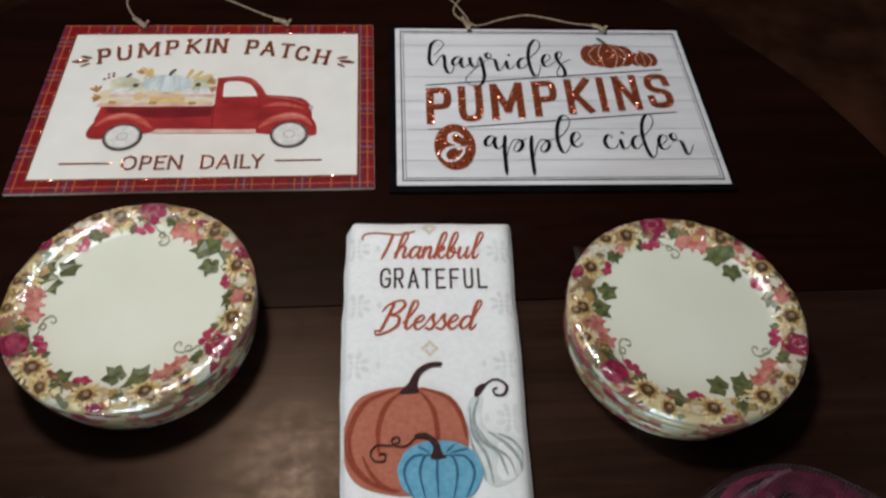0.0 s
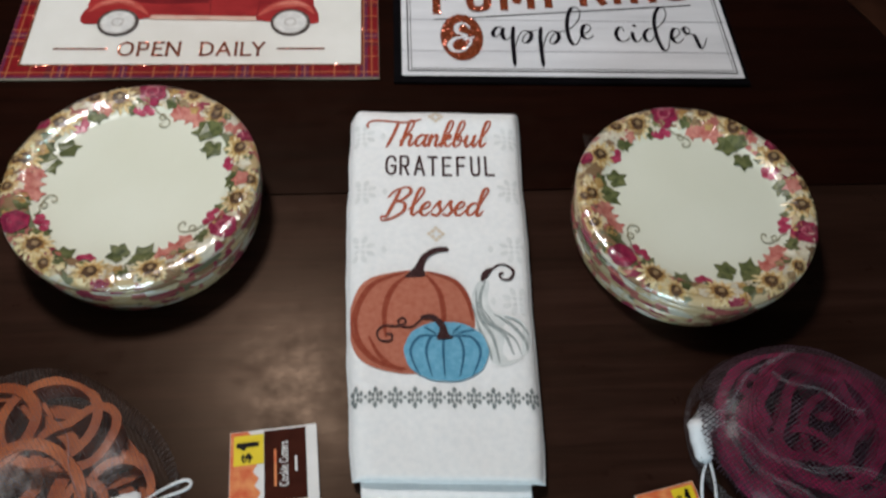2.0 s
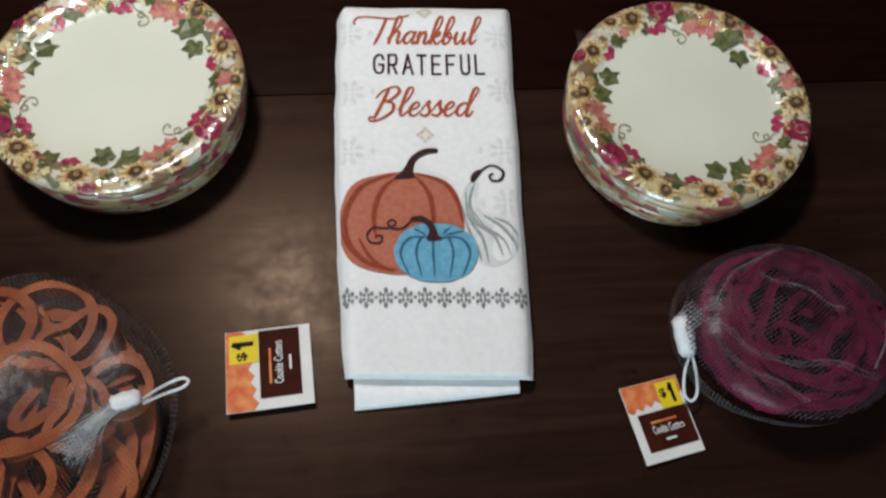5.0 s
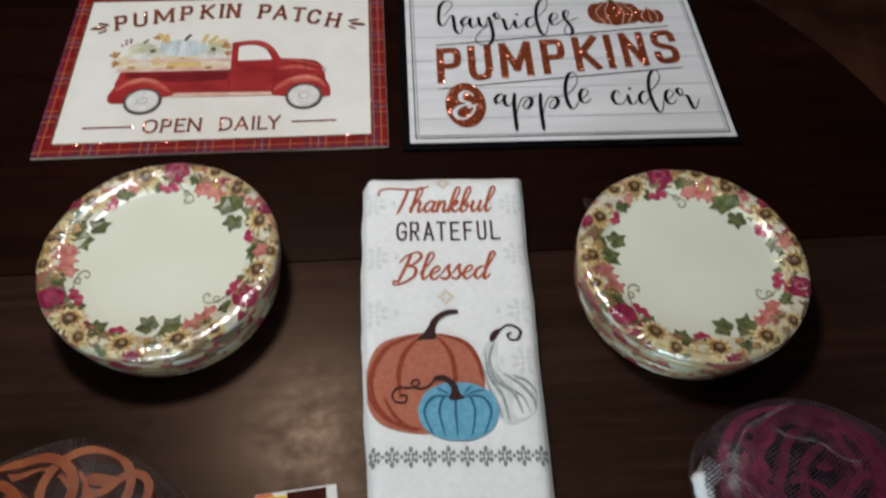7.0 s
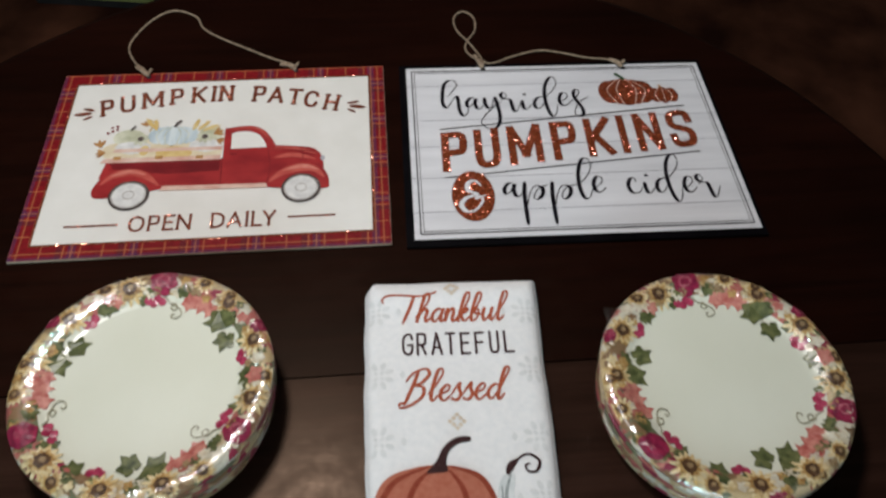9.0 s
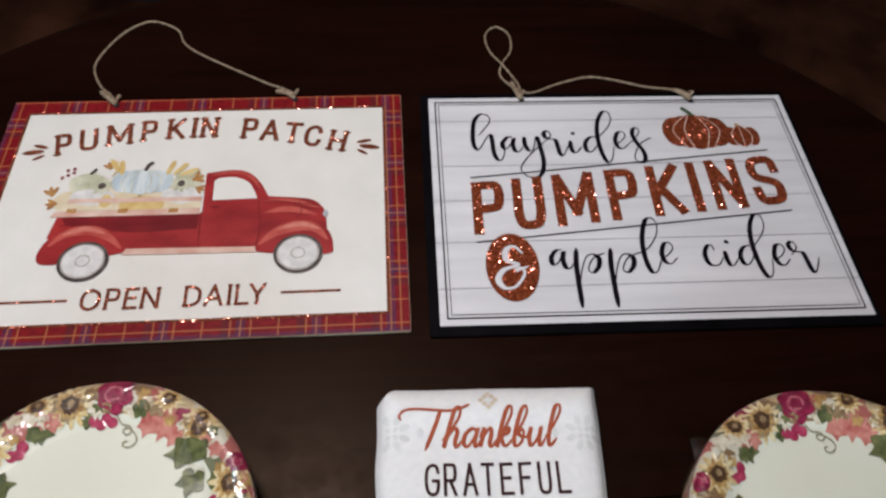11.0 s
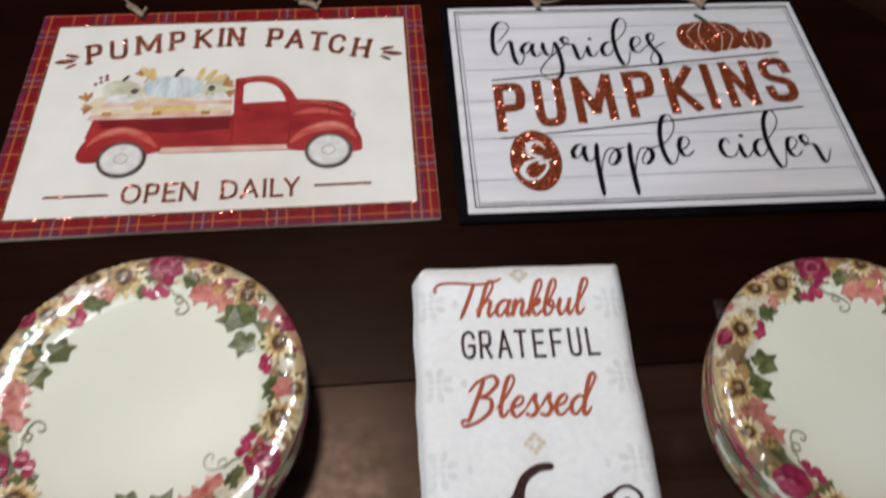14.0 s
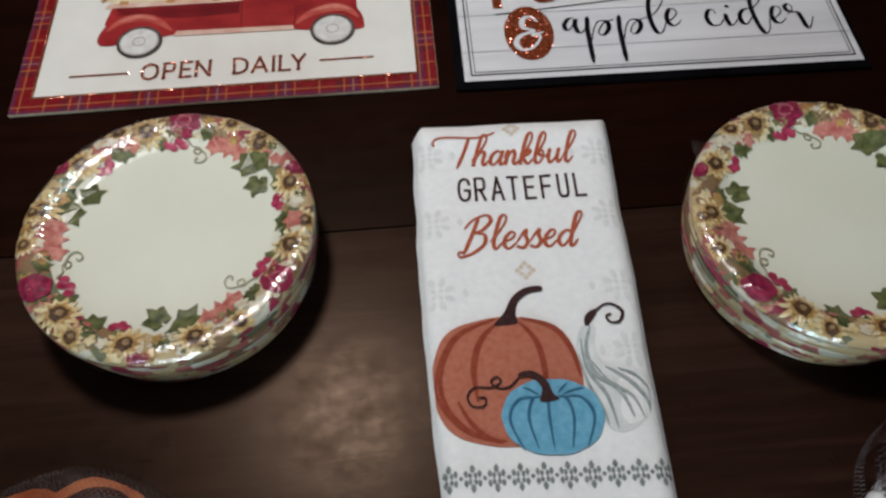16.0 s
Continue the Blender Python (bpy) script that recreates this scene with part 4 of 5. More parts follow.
part("rule", band(0.046, 0.5340, 0.269, 0.5595, 0.0011, Z1 - 0.00005), INK, hay_sign)
for c, x, w in (("P", 0.0450, 0.0225), ("U", 0.0735, 0.0220), ("M", 0.1025, 0.0300), ("P", 0.1410, 0.0225), ("K", 0.1715, 0.0235), ("I", 0.2015, 0.0070), ("N", 0.2165, 0.0230), ("S", 0.2465, 0.0235)):
    part("letter", capped(c, x, 0.5400 + 0.1150 * (x - 0.045), w, 0.0455, 0.0068, Z2 + 0.0001, 0, 0.115), COPPER, hay_sign, "bold copper glitter letter " + c)
part("medallion", ellipse(0.0685, 0.5143, 0.0176, 0.0266, Z2), COPPER, hay_sign, "copper glitter oval")
part("ampersand", ribbon(spline([(0.0575 + 0.0215 * u, 0.4975 + 0.0330 * v) for u, v in ((0.86, 0.80), (0.62, 0.98), (0.36, 0.90), (0.34, 0.66), (0.66, 0.54), (0.24, 0.42), (0.04, 0.20), (0.22, 0.0), (0.56, 0.04), (0.84, 0.30), (0.80, 0.46), (0.60, 0.40), (1.0, 0.50))], n=7), 0.0020, Z3 + 0.0001, 0.0042), SHIPLAP, hay_sign)
gourds = [ellipse(0.2185 + dx, 0.6355, 0.0110, 0.0182 - abs(dx) * 0.22, Z1 + 0.00004 * k, 28) for k, dx in enumerate((-0.0145, 0.0150, -0.0075, 0.0080, 0.0))]
gourds += [ellipse(0.2525 + dx, 0.6305, 0.0060, 0.0108 - abs(dx) * 0.2, Z1 + 0.0003 + 0.00004 * k, 24) for k, dx in enumerate((-0.0075, 0.0075, 0.0))]
part("glitter_pumpkin", joined(*gourds[:5]), COPPER, hay_sign, "large copper glitter pumpkin")
part("glitter_pumpkin", joined(*gourds[5:]), COPPER, hay_sign, "small copper glitter pumpkin")
ribs = [ribbon(spline([(0.2185 + d * 0.3, 0.6520), (0.2185 + d, 0.6370), (0.2185 + d * 0.55, 0.6185)]), 0.0007, Z3) for d in (-0.0175, -0.0085, 0.0095, 0.0180)]
ribs += [ribbon(spline([(0.2525 + d * 0.3, 0.6405), (0.2525 + d, 0.6310), (0.2525 + d * 0.6, 0.6205)]), 0.0006, Z3) for d in (-0.0080, 0.0, 0.0075)]
parts("pumpkin_rib", ribs, PINK_WASH, hay_sign)
part("pumpkin_stem", ribbon(spline([(0.2195, 0.6515), (0.2160, 0.6560), (0.2120, 0.6600)]), 0.0030, Z3 + 0.0002), STEM_GREEN, hay_sign)
part("pumpkin_stem", ribbon(spline([(0.2525, 0.6400), (0.2500, 0.6430)]), 0.0020, Z3 + 0.0002), RUST_WASH, hay_sign)
cord([(0.0890, 0.6690, 0.7580), (0.0860, 0.680, 0.7560), (0.0755, 0.698, 0.7541), (0.0770, 0.712, 0.7544), (0.0860, 0.730, 0.7538), (0.0860, 0.750, 0.7538), (0.0760, 0.760, 0.7538), (0.0665, 0.750, 0.7538), (0.0680, 0.730, 0.7541),
      (0.0780, 0.709, 0.7560), (0.0870, 0.690, 0.7560), (0.0900, 0.677, 0.7580), (0.1010, 0.680, 0.7545), (0.1200, 0.690, 0.7538), (0.1450, 0.698, 0.7538), (0.1650, 0.695, 0.7538), (0.1900, 0.687, 0.7538), (0.2100, 0.683, 0.7544), (0.2210, 0.672, 0.7580)], hay_sign, "looped jute hanging cord")
knot(0.0890, 0.6695, hay_sign, (-0.007, 0.018))
knot(0.2215, 0.6690, hay_sign, (-0.012, 0.010))

# both boards are thin and lie flat on the table
truck_sign.matrix_basis = pose(-0.0010, 0.0026, -0.0026) @ L_AT
hay_sign.matrix_basis = pose(0.0008, 0.0026, -0.0026) @ R_AT

# ---- wrapped stacks of paper plates ----
def plate_height(r):
    """The plate's profile: a flat well, a sloping side, a rolled rim."""
    if r < 0.0560:
        return 0.0
    if r < 0.0690:
        u = (r - 0.0560) / 0.0130
        return 0.0052 * u * u * (3 - 2 * u)
    if r < 0.0740:
        return 0.0052 + 0.0008 * math.sin((r - 0.0690) / 0.0050 * PI / 2)
    return 0.0060 - 0.0030 * ((r - 0.0740) / 0.0055) ** 2


PLATE_R = 0.0795
rows_in = [(r, plate_height(r)) for r in (0.00001, 0.030, 0.0550, 0.0580, 0.0605, 0.0625)]
rows_out = [(r, plate_height(r)) for r in (0.0625, 0.0645, 0.0665, 0.0690, 0.0715, 0.0740, 0.0765, PLATE_R)] + [(PLATE_R + 0.0002, 0.0005), (PLATE_R - 0.0008, -0.0010), (0.0740, 0.0040), (0.0655, 0.0020)]
WELL = lathe(rows_in, 72)
RIMS = lathe(rows_out, 72)


def fluted(shape):
    """Fine pleats round the rim."""
    out = []
    for x, y, z in shape[0]:
        r, a = math.hypot(x, y), math.atan2(y, x)
        k = max(0.0, (r - 0.060) / 0.018)
        out.append((x, y, z + 0.00022 * k * math.sin(36 * a)))
    return out, shape[1]


def decals(phase):
    """Flowers, leaves, berries and tendrils, three times round the rim."""
    sets = {name: [] for name in ("petal", "gold", "seed", "pale", "rose", "ivy", "maple", "berry", "curl", "fold", "cream")}
    count = [0]

    def surface(x, y):
        return plate_height(min(math.hypot(x, y), PLATE_R - 0.0003)) + 0.0004 + 0.00002 * (count[0] % 30)

    rnd = random.Random(7)

    def leafy(cx, cy, size, turn):
        """A lobed leaf with its tip towards turn."""
        pts = []
        half = ((0, 1.08), (13, 0.80), (28, 0.66), (44, 0.78), (58, 0.93), (72, 0.76), (92, 0.62), (112, 0.68), (128, 0.74), (148, 0.60), (168, 0.50))
        for a, r in half + ((180, 0.22),) + tuple((-a, r) for a, r in half[:0:-1]):
            b = radians(a + turn)
            r *= size * rnd.uniform(0.92, 1.08)
            p, q = cx + r * math.cos(b), cy + r * math.sin(b)
            k = min(1, (PLATE_R - 0.0004) / math.hypot(p, q))
            pts.append((p * k, q * k))
        return patch(pts, surface)

    def rosette(cx, cy, size, n, valley, turn, sharp, lift=0.0):
        """One flower of n petals in a single piece, kept on the plate."""
        rim = []
        for i in range(n):
            s = size * rnd.uniform(0.84, 1.10)
            for f, r in ((0.0, valley), (0.28, 0.84 if sharp else 0.93), (0.5, 1.0), (0.72, 0.84 if sharp else 0.93)):
                rim.append((turn + 2 * PI * (i + f) / n, r * s if f else r * size))
        verts, faces = [], []
        for share in (0.0, 0.5, 1.0):
            for a, r in rim if share else ((0.0, 0.0),):
                x, y = cx + r * share * math.cos(a), cy + r * share * math.sin(a)
                k = min(1.0, (PLATE_R - 0.0004) / math.hypot(x, y))
                verts.append((x * k, y * k, surface(x * k, y * k) + lift))
        m = len(rim)
        for i in range(m):
            j = (i + 1) % m
            faces += [(0, 1 + i, 1 + j), (1 + i, 1 + m + i, 1 + m + j, 1 + j)]
        return verts, faces

    def bloomed(x, y, size, turn):
        """A sunflower: a ragged outer row, a golden inner row, a dark eye."""
        sets["petal"].append(rosette(x, y, size, 13, 0.60, turn, True))
        sets["gold"].append(rosette(x, y, size * 0.66, 11, 0.72, turn + 0.2, True, 0.00015))
        sets["seed"].append(rosette(x, y, size * 0.42, 12, 0.85, turn, False, 0.0003))
        sets["pale"].append(rosette(x + size * 0.04, y + size * 0.05, size * 0.17, 7, 0.8, turn, False, 0.00045))

    for k in range(3):
        base = phase + 120 * k

        def at(angle, r):
            a = radians(base + angle)
            return r * math.cos(a), r * math.sin(a)

        # loose foliage under the flowers, brown and olive towards the rim
        for i in range(34):
            count[0] += 1
            r = rnd.uniform(0.0630, 0.0765)
            x, y = at(-i * 3.55 + rnd.uniform(-3, 3), r)
            kind = rnd.choice(("cream", "maple", "seed", "pale", "gold", "ivy", "petal", "cream")) if r > 0.069 else rnd.choice(("cream", "pale", "ivy", "gold", "maple", "cream"))
            sets[kind].append(leafy(x, y, rnd.uniform(0.0036, 0.0060), rnd.uniform(0, 360)))
        for angle, r, size in ((-40, 0.0745, 0.0092), (-92, 0.0745, 0.0086), (-108, 0.0750, 0.0080), (10, 0.0705, 0.0112), (-18, 0.0695, 0.0114), (-52, 0.0690, 0.0120)):
            x, y = at(angle, r)
            count[0] += 1
            bloomed(x, y, size, angle + k)
        for angle, r, size in ((-70, 0.0715, 0.0116), (-12, 0.0768, 0.0070)):
            x, y = at(angle, r)
            count[0] += 1
            sets["rose"].append(rosette(x, y, size * 0.86, 6, 0.80, angle, False, 0.0003))
            for i in range(5):
                count[0] += 1
                a = radians(72 * i + rnd.uniform(-20, 20))
                reach = size * rnd.uniform(0.16, 0.42)
                arc = [(x + reach * math.cos(a + b), y + reach * math.sin(a + b)) for b in (-0.7, -0.35, 0.0, 0.35, 0.7)]
                sets["fold"].append(ribbon(arc, size * 0.10, lambda u, v: surface(u, v) + 0.0006))
        for angle, r, size in ((-96, 0.0640, 0.0102), (-88, 0.0605, 0.0078), (-103, 0.0610, 0.0070), (-39, 0.0690, 0.0080)):
            count[0] += 1
            x, y = at(angle, r)
            sets["maple"].append(leafy(x, y, size * 0.92, base + angle + 180))
        for angle, r, size in ((7, 0.0580, 0.0122), (-7, 0.0540, 0.0112), (2, 0.0640, 0.0090), (-37, 0.0635, 0.0098), (-82, 0.0660, 0.0075), (-58, 0.0600, 0.0060)):
            count[0] += 1
            x, y = at(angle, r)
            sets["ivy"].append(leafy(x, y, size * 0.80, base + angle + 180 + (-40 if angle > 0 else 45)))
        for angle, r in ((-25, 0.0585), (-22, 0.0600), (-28, 0.0605), (-61, 0.0590), (-64.5, 0.0570), (-67, 0.0598), (-70, 0.0580)):
            count[0] += 1
            x, y = at(angle, r)
            sets["berry"].append(ellipse(x, y, 0.0027, 0.0027, surface, 12))
        # an S-shaped tendril with a curl at its tip
        tend = [(-72, 0.0610), (-75, 0.0575), (-79, 0.0570), (-81, 0.0545), (-79, 0.0525), (-76.5, 0.0540), (-78, 0.0560), (-83, 0.0540), (-86, 0.0505), (-84, 0.0470), (-80, 0.0465), (-79, 0.0485), (-81, 0.0495)]
        sets["curl"].append(ribbon(spline([(*at(a, r), 0) for a, r in tend], n=5), 0.0008, surface))
    return sets


DECAL_MATS = {"petal": PETAL, "gold": PETAL_GOLD, "seed": SEED, "pale": SEED_PALE, "rose": ROSE, "ivy": IVY, "maple": MAPLE, "berry": BERRY, "curl": CURL, "fold": ROSE_PALE, "cream": CREAM_PETAL}
DECAL_NAMES = {"petal": "sunflower", "gold": "inner_petals", "seed": "flower_centre", "pale": "flower_centre", "rose": "rose", "ivy": "ivy_leaf", "maple": "maple_leaf", "berry": "berry", "curl": "tendril", "fold": "rose_petal", "cream": "pale_leaf"}


def plate_stack(m, phase, label, seed):
    """Paper plates under shrink wrap, closer-nested towards the foot."""
    rnd = random.Random(seed)
    stack = thing("plate_stack", m, label, "paper plates", "plate stacks on the table")
    n, step = 7, 0.0060
    well_mesh = rim_mesh = None
    for i in range(n):
        last = i == n - 1
        if well_mesh is None:
            plate = part("plate", WELL, PLATE_CREAM, stack, smooth=True, local=True)
            rim = part("rim", fluted(RIMS), BLOSSOM, plate, "rim printed with flowers", True, True)
            well_mesh, rim_mesh = plate.data, rim.data
        else:
            plate, rim = new("plate", well_mesh), new("rim", rim_mesh)
            plate.parent, rim.parent = stack, plate
            rim["label"] = "rim printed with flowers"
        off = 0.0 if last else 0.0007
        plate.matrix_basis = pose(rnd.uniform(-off, off), rnd.uniform(-off, off), 0.0012 + i * step, 0, 0, 0 if last else rnd.uniform(0, 360)) @ Matrix.Diagonal((*[1 - 0.075 * (1 - i / (n - 1)) ** 1.6] * 2, 1, 1))
        if last:
            WORLD[plate] = m @ plate.matrix_basis
            for key, shapes in decals(phase).items():
                parts(DECAL_NAMES[key], shapes, DECAL_MATS[key], plate, local=True)
    top = 0.0012 + (n - 1) * step
    shell = [(0.0650, top + 0.0050), (0.0690, top + 0.0066), (0.0740, top + 0.0074), (0.0785, top + 0.0058), (0.0808, top + 0.0010), (0.0800, 0.024), (0.0778, 0.012), (0.0745, 0.0040), (0.0700, 0.0016), (0.0600, 0.0008)]
    v, f = lathe(shell, 96)
    v = [(x * (1 + 0.010 * noise.noise(Vector((x * 60, y * 60, z * 130 + seed)))), y * (1 + 0.010 * noise.noise(Vector((x * 60 + 9, y * 60, z * 130 + seed)))), z + 0.0005 * noise.noise(Vector((x * 90, y * 90, seed)))) for x, y, z in v]
    part("shrink_wrap", (v, f), WRAP, stack, "clear shrink wrap", True, True)
    return stack


left_stack = plate_stack(pose(-0.1505, 0.3420, 0.7505), 39, "shrink-wrapped stack of cream paper plates with autumn flower rims", 3)
right_stack = plate_stack(pose(0.2140, 0.3305, 0.7505), 48, "shrink-wrapped stack of cream paper plates with a torn wrap corner", 5)
tip_a = radians(142)
part("wrap_corner", ([(0.0795 * math.cos(tip_a + d), 0.0795 * math.sin(tip_a + d), 0.036 + z) for d, z in ((-0.12, 0), (0.10, 0), (0.02, 0.004))] + [(0.0880 * math.cos(tip_a), 0.0880 * math.sin(tip_a), 0.041)], [(0, 1, 3), (1, 2, 3), (2, 0, 3)]), WRAP, right_stack, "loose corner of clear wrap", False, True)

# ---- folded tea towel ----
def along(y, stops):
    """A smooth value between (y, value) stops."""
    for (a, p), (b, q) in zip(stops, stops[1:]):
        if y <= b:
            u = min(max((y - a) / (b - a), 0.0), 1.0)
            return p + (q - p) * u
    return stops[-1][1]


def towel_left(y):
    return along(y, ((0.155, -0.0050), (0.199, -0.0095), (0.275, -0.0136), (0.39, -0.0165), (0.425, -0.0160))) + 0.0012 * noise.noise(Vector((y * 42, 0.5, 2.0)))


def towel_right(y):
    return along(y, ((0.155, 0.1015), (0.180, 0.1035), (0.25, 0.1043), (0.34, 0.1052), (0.425, 0.1072))) + 0.0012 * noise.noise(Vector((y * 42, 7.5, 2.0)))


def towel_top(x, y):
    e = min(x - towel_left(y), towel_right(y) - x, 0.4265 - y + 0.002)
    edge = 1 - math.exp(-max(e, 0) / 0.0034)
    return 0.7590 + 0.0075 * edge + 0.0025 * math.exp(-((y - 0.416) / 0.012) ** 2) * edge + 0.0009 * noise.noise(Vector((x * 38, y * 20, 1.3))) + 0.00025 * noise.noise(Vector((x * 120, y * 90, 4)))


def cloth_layer(y0, y1, left, right, low, topf, nx=84, ny=90, corner=0.0, skew=0.0):
    """A soft slab: its top follows topf, its sides roll under."""
    verts, faces = [], []
    for j in range(ny + 1):
        v = j / ny
        for i in range(nx + 1):
            u = i / nx
            u = u - 0.40 * math.sin(2 * PI * u) / PI
            vv = v - 0.11 * math.sin(2 * PI * v) / PI
            y = y0 + (y1 - y0) * vv
            x = left(y) + (right(y) - left(y)) * u
            if corner and x - left(y) < corner and y1 - y < corner:
                over = (corner - (x - left(y))) + (corner - (y1 - y)) - corner
                if over > 0:
                    x += over * 0.5
                    y -= over * 0.5
            y += skew * u * (1 - vv) ** 4
            verts.append((x, y, topf(x, y)))
    k = nx + 1
    for j in range(ny):
        for i in range(nx):
            faces.append((j * k + i, j * k + i + 1, (j + 1) * k + i + 1, (j + 1) * k + i))
    rim = [i for i in range(k)] + [j * k + nx for j in range(1, ny + 1)] + [ny * k + i for i in range(nx - 1, -1, -1)] + [j * k for j in range(ny - 1, 0, -1)]
    cx, cy = (left((y0 + y1) / 2) + right((y0 + y1) / 2)) / 2, (y0 + y1) / 2
    prev = rim
    for push, drop in ((0.0009, 0.35), (0.0010, 0.75), (0.0, 1.0)):
        start = len(verts)
        for i in rim:
            x, y, z = verts[i]
            d = Vector((x - cx, (y - cy) * 0.4)).normalized()
            verts.append((x + d.x * push, y + d.y * push, z + (low - z) * drop))
        ringed = list(range(start, start + len(rim)))
        n = len(rim)
        for i in range(n):
            faces.append((prev[(i + 1) % n], prev[i], ringed[i], ringed[(i + 1) % n]))
        prev = ringed
    return verts, faces


towel = thing("tea_towel", pose(0.046, 0.28, 0.75), "white folded cotton tea towel printed with pumpkins and words", "towel")
part("upper_fold", cloth_layer(0.1595, 0.4270, towel_left, towel_right, 0.7570, towel_top, corner=0.009, skew=-0.003), TERRY, towel, "printed upper fold", True)
part("lower_fold", cloth_layer(0.1425, 0.4220, lambda y: -0.0005 - 0.004 * min(1, max(0, (y - 0.15) / 0.05)), lambda y: 0.0945 + 0.007 * min(1, max(0, (y - 0.16) / 0.05)), 0.7502,
     lambda x, y: 0.7567 + 0.0006 * noise.noise(Vector((x * 40, y * 40, 8))) - 0.0022 * math.exp(-max(0.0, y - 0.1425) / 0.003), 24, 50, 0.0, 0.008), TERRY, towel, "plain lower fold", True)


def cloth(lift):
    return lambda x, y: towel_top(x, y) + lift


part("lettering", written("Thankful", 0.0100, 0.3915, 0.0102, 0.0700, cloth(0.0005), 0.0014, 0.0023, 0.26), THREAD_RUST, towel, "rust script word Thankful")
for i, c in enumerate("GRATEFUL"):
    part("letter", capped(c, 0.0090 + 0.00995 * i, 0.3655, 0.0080 if c in "GA" else 0.0070, 0.0172, 0.0017, cloth(0.0006)), THREAD_BROWN, towel, "dark brown letter " + c)
part("lettering", written("Blessed", 0.0105, 0.3325, 0.0104, 0.0640, cloth(0.0005), 0.0014, 0.0024, 0.26), THREAD_RUST, towel, "rust script word Blessed")


def curve_patch(pts, lift, n=6):
    return patch([(p.x, p.y) for p in spline(pts, True, n)], cloth(lift))


def disc(cx, cy, rx, ry, lift, rings=5, n=44, wobble=None):
    """A printed round that lies close on the cloth."""
    z = cloth(lift)
    rings, n = 12, 72
    verts, faces = [(cx, cy, z(cx, cy))], []
    for k in range(1, rings + 1):
        for i in range(n):
            a = 2 * PI * i / n
            w = wobble(a) if wobble else 1.0
            x, y = cx + rx * w * k / rings * math.cos(a), cy + ry * w * k / rings * math.sin(a)
            x = max(x, towel_left(y) + 0.0005 + 0.0001 * k)
            verts.append((x, y, z(x, y)))
    for i in range(n):
        faces.append((0, 1 + i, 1 + (i + 1) % n))
        for k in range(1, rings):
            a, b = 1 + (k - 1) * n + i, 1 + (k - 1) * n + (i + 1) % n
            faces.append((a, a + n, b + n, b))
    return verts, faces


def pumpkin_wobble(a):
    """Broad shoulders, a flat foot and soft lobes."""
    c, q = abs(math.cos(a)), abs(math.sin(a))
    return (c ** 2.45 + q ** 2.45) ** (-1 / 2.45) + 0.012 * math.cos(8 * a) - 0.02 * max(0, math.sin(a)) ** 10


def blue_wobble(a):
    return (abs(math.cos(a)) ** 2.12 + abs(math.sin(a)) ** 2.12) ** (-1 / 2.12) + 0.010 * math.cos(10 * a + 0.5) - 0.02 * max(0, math.sin(a)) ** 12


def crescent(pts, width, lift):
    """A brush stroke that swells in the middle and runs out to points."""
    line = [Vector((p[0], p[1])) for p in spline([(*p, 0) for p in pts], n=8)]
    k, z = len(line), cloth(lift)
    verts, faces = [], []
    for i, p in enumerate(line):
        d = (line[min(i + 1, k - 1)] - line[max(i - 1, 0)]).normalized()
        w = width * (0.10 + 0.90 * math.sin(PI * (0.04 + 0.92 * i / (k - 1))) ** 0.8) / 2
        for q in (p + Vector((-d.y, d.x)) * w, p - Vector((-d.y, d.x)) * w):
            x = max(q.x, towel_left(q.y) + 0.0007)
            verts.append((x, q.y, z(x, q.y) + 0.0001 * i / k))
    for i in range(k - 1):
        faces.append((2 * i + 1, 2 * i + 3, 2 * i + 2, 2 * i))
    return verts, faces


part("orange_pumpkin", disc(0.0270, 0.2548, 0.0390, 0.0352, 0.0007, wobble=pumpkin_wobble), THREAD_PUMPKIN, towel, "terracotta pumpkin print")
parts("pumpkin_rib", [crescent(p, w, 0.0010 + 0.00004 * k) for k, (p, w) in enumerate((
    ([(0.0235, 0.2885), (0.0030, 0.2800), (-0.0078, 0.2600), (-0.0060, 0.2420), (0.0050, 0.2285), (0.0220, 0.2215)], 0.0042),
    ([(0.0245, 0.2860), (0.0150, 0.2765), (0.0103, 0.2610), (0.0112, 0.2430)], 0.0036), ([(0.0365, 0.2860), (0.0445, 0.2740), (0.0470, 0.2570), (0.0450, 0.2480)], 0.0034),
    ([(0.0370, 0.2885), (0.0540, 0.2820), (0.0625, 0.2690), (0.0650, 0.2540)], 0.0034), ([(0.0010, 0.2440), (0.0065, 0.2330), (0.0150, 0.2245), (0.0240, 0.2220)], 0.0026)))], THREAD_DEEP, towel)
part("pumpkin_stem", curve_patch([(0.0228, 0.2850), (0.0290, 0.2845), (0.0358, 0.2855), (0.0350, 0.2910), (0.0375, 0.2985), (0.0440, 0.3032), (0.0508, 0.3042), (0.0502, 0.3072), (0.0420, 0.3066), (0.0340, 0.3010), (0.0290, 0.2920)], 0.0011), THREAD_BROWN, towel)
part("gourd", curve_patch([(0.0735, 0.2840), (0.0685, 0.2800), (0.0650, 0.2690), (0.0665, 0.2530), (0.0715, 0.2390), (0.0745, 0.2280), (0.0820, 0.2238), (0.0930, 0.2285), (0.1008, 0.2385), (0.1008, 0.2470), (0.0955, 0.2545), (0.0865, 0.2582), (0.0785, 0.2605), (0.0752, 0.2690), (0.0768, 0.2815)], 0.0005, 8), THREAD_SILVER, towel, "silver grey gourd print")
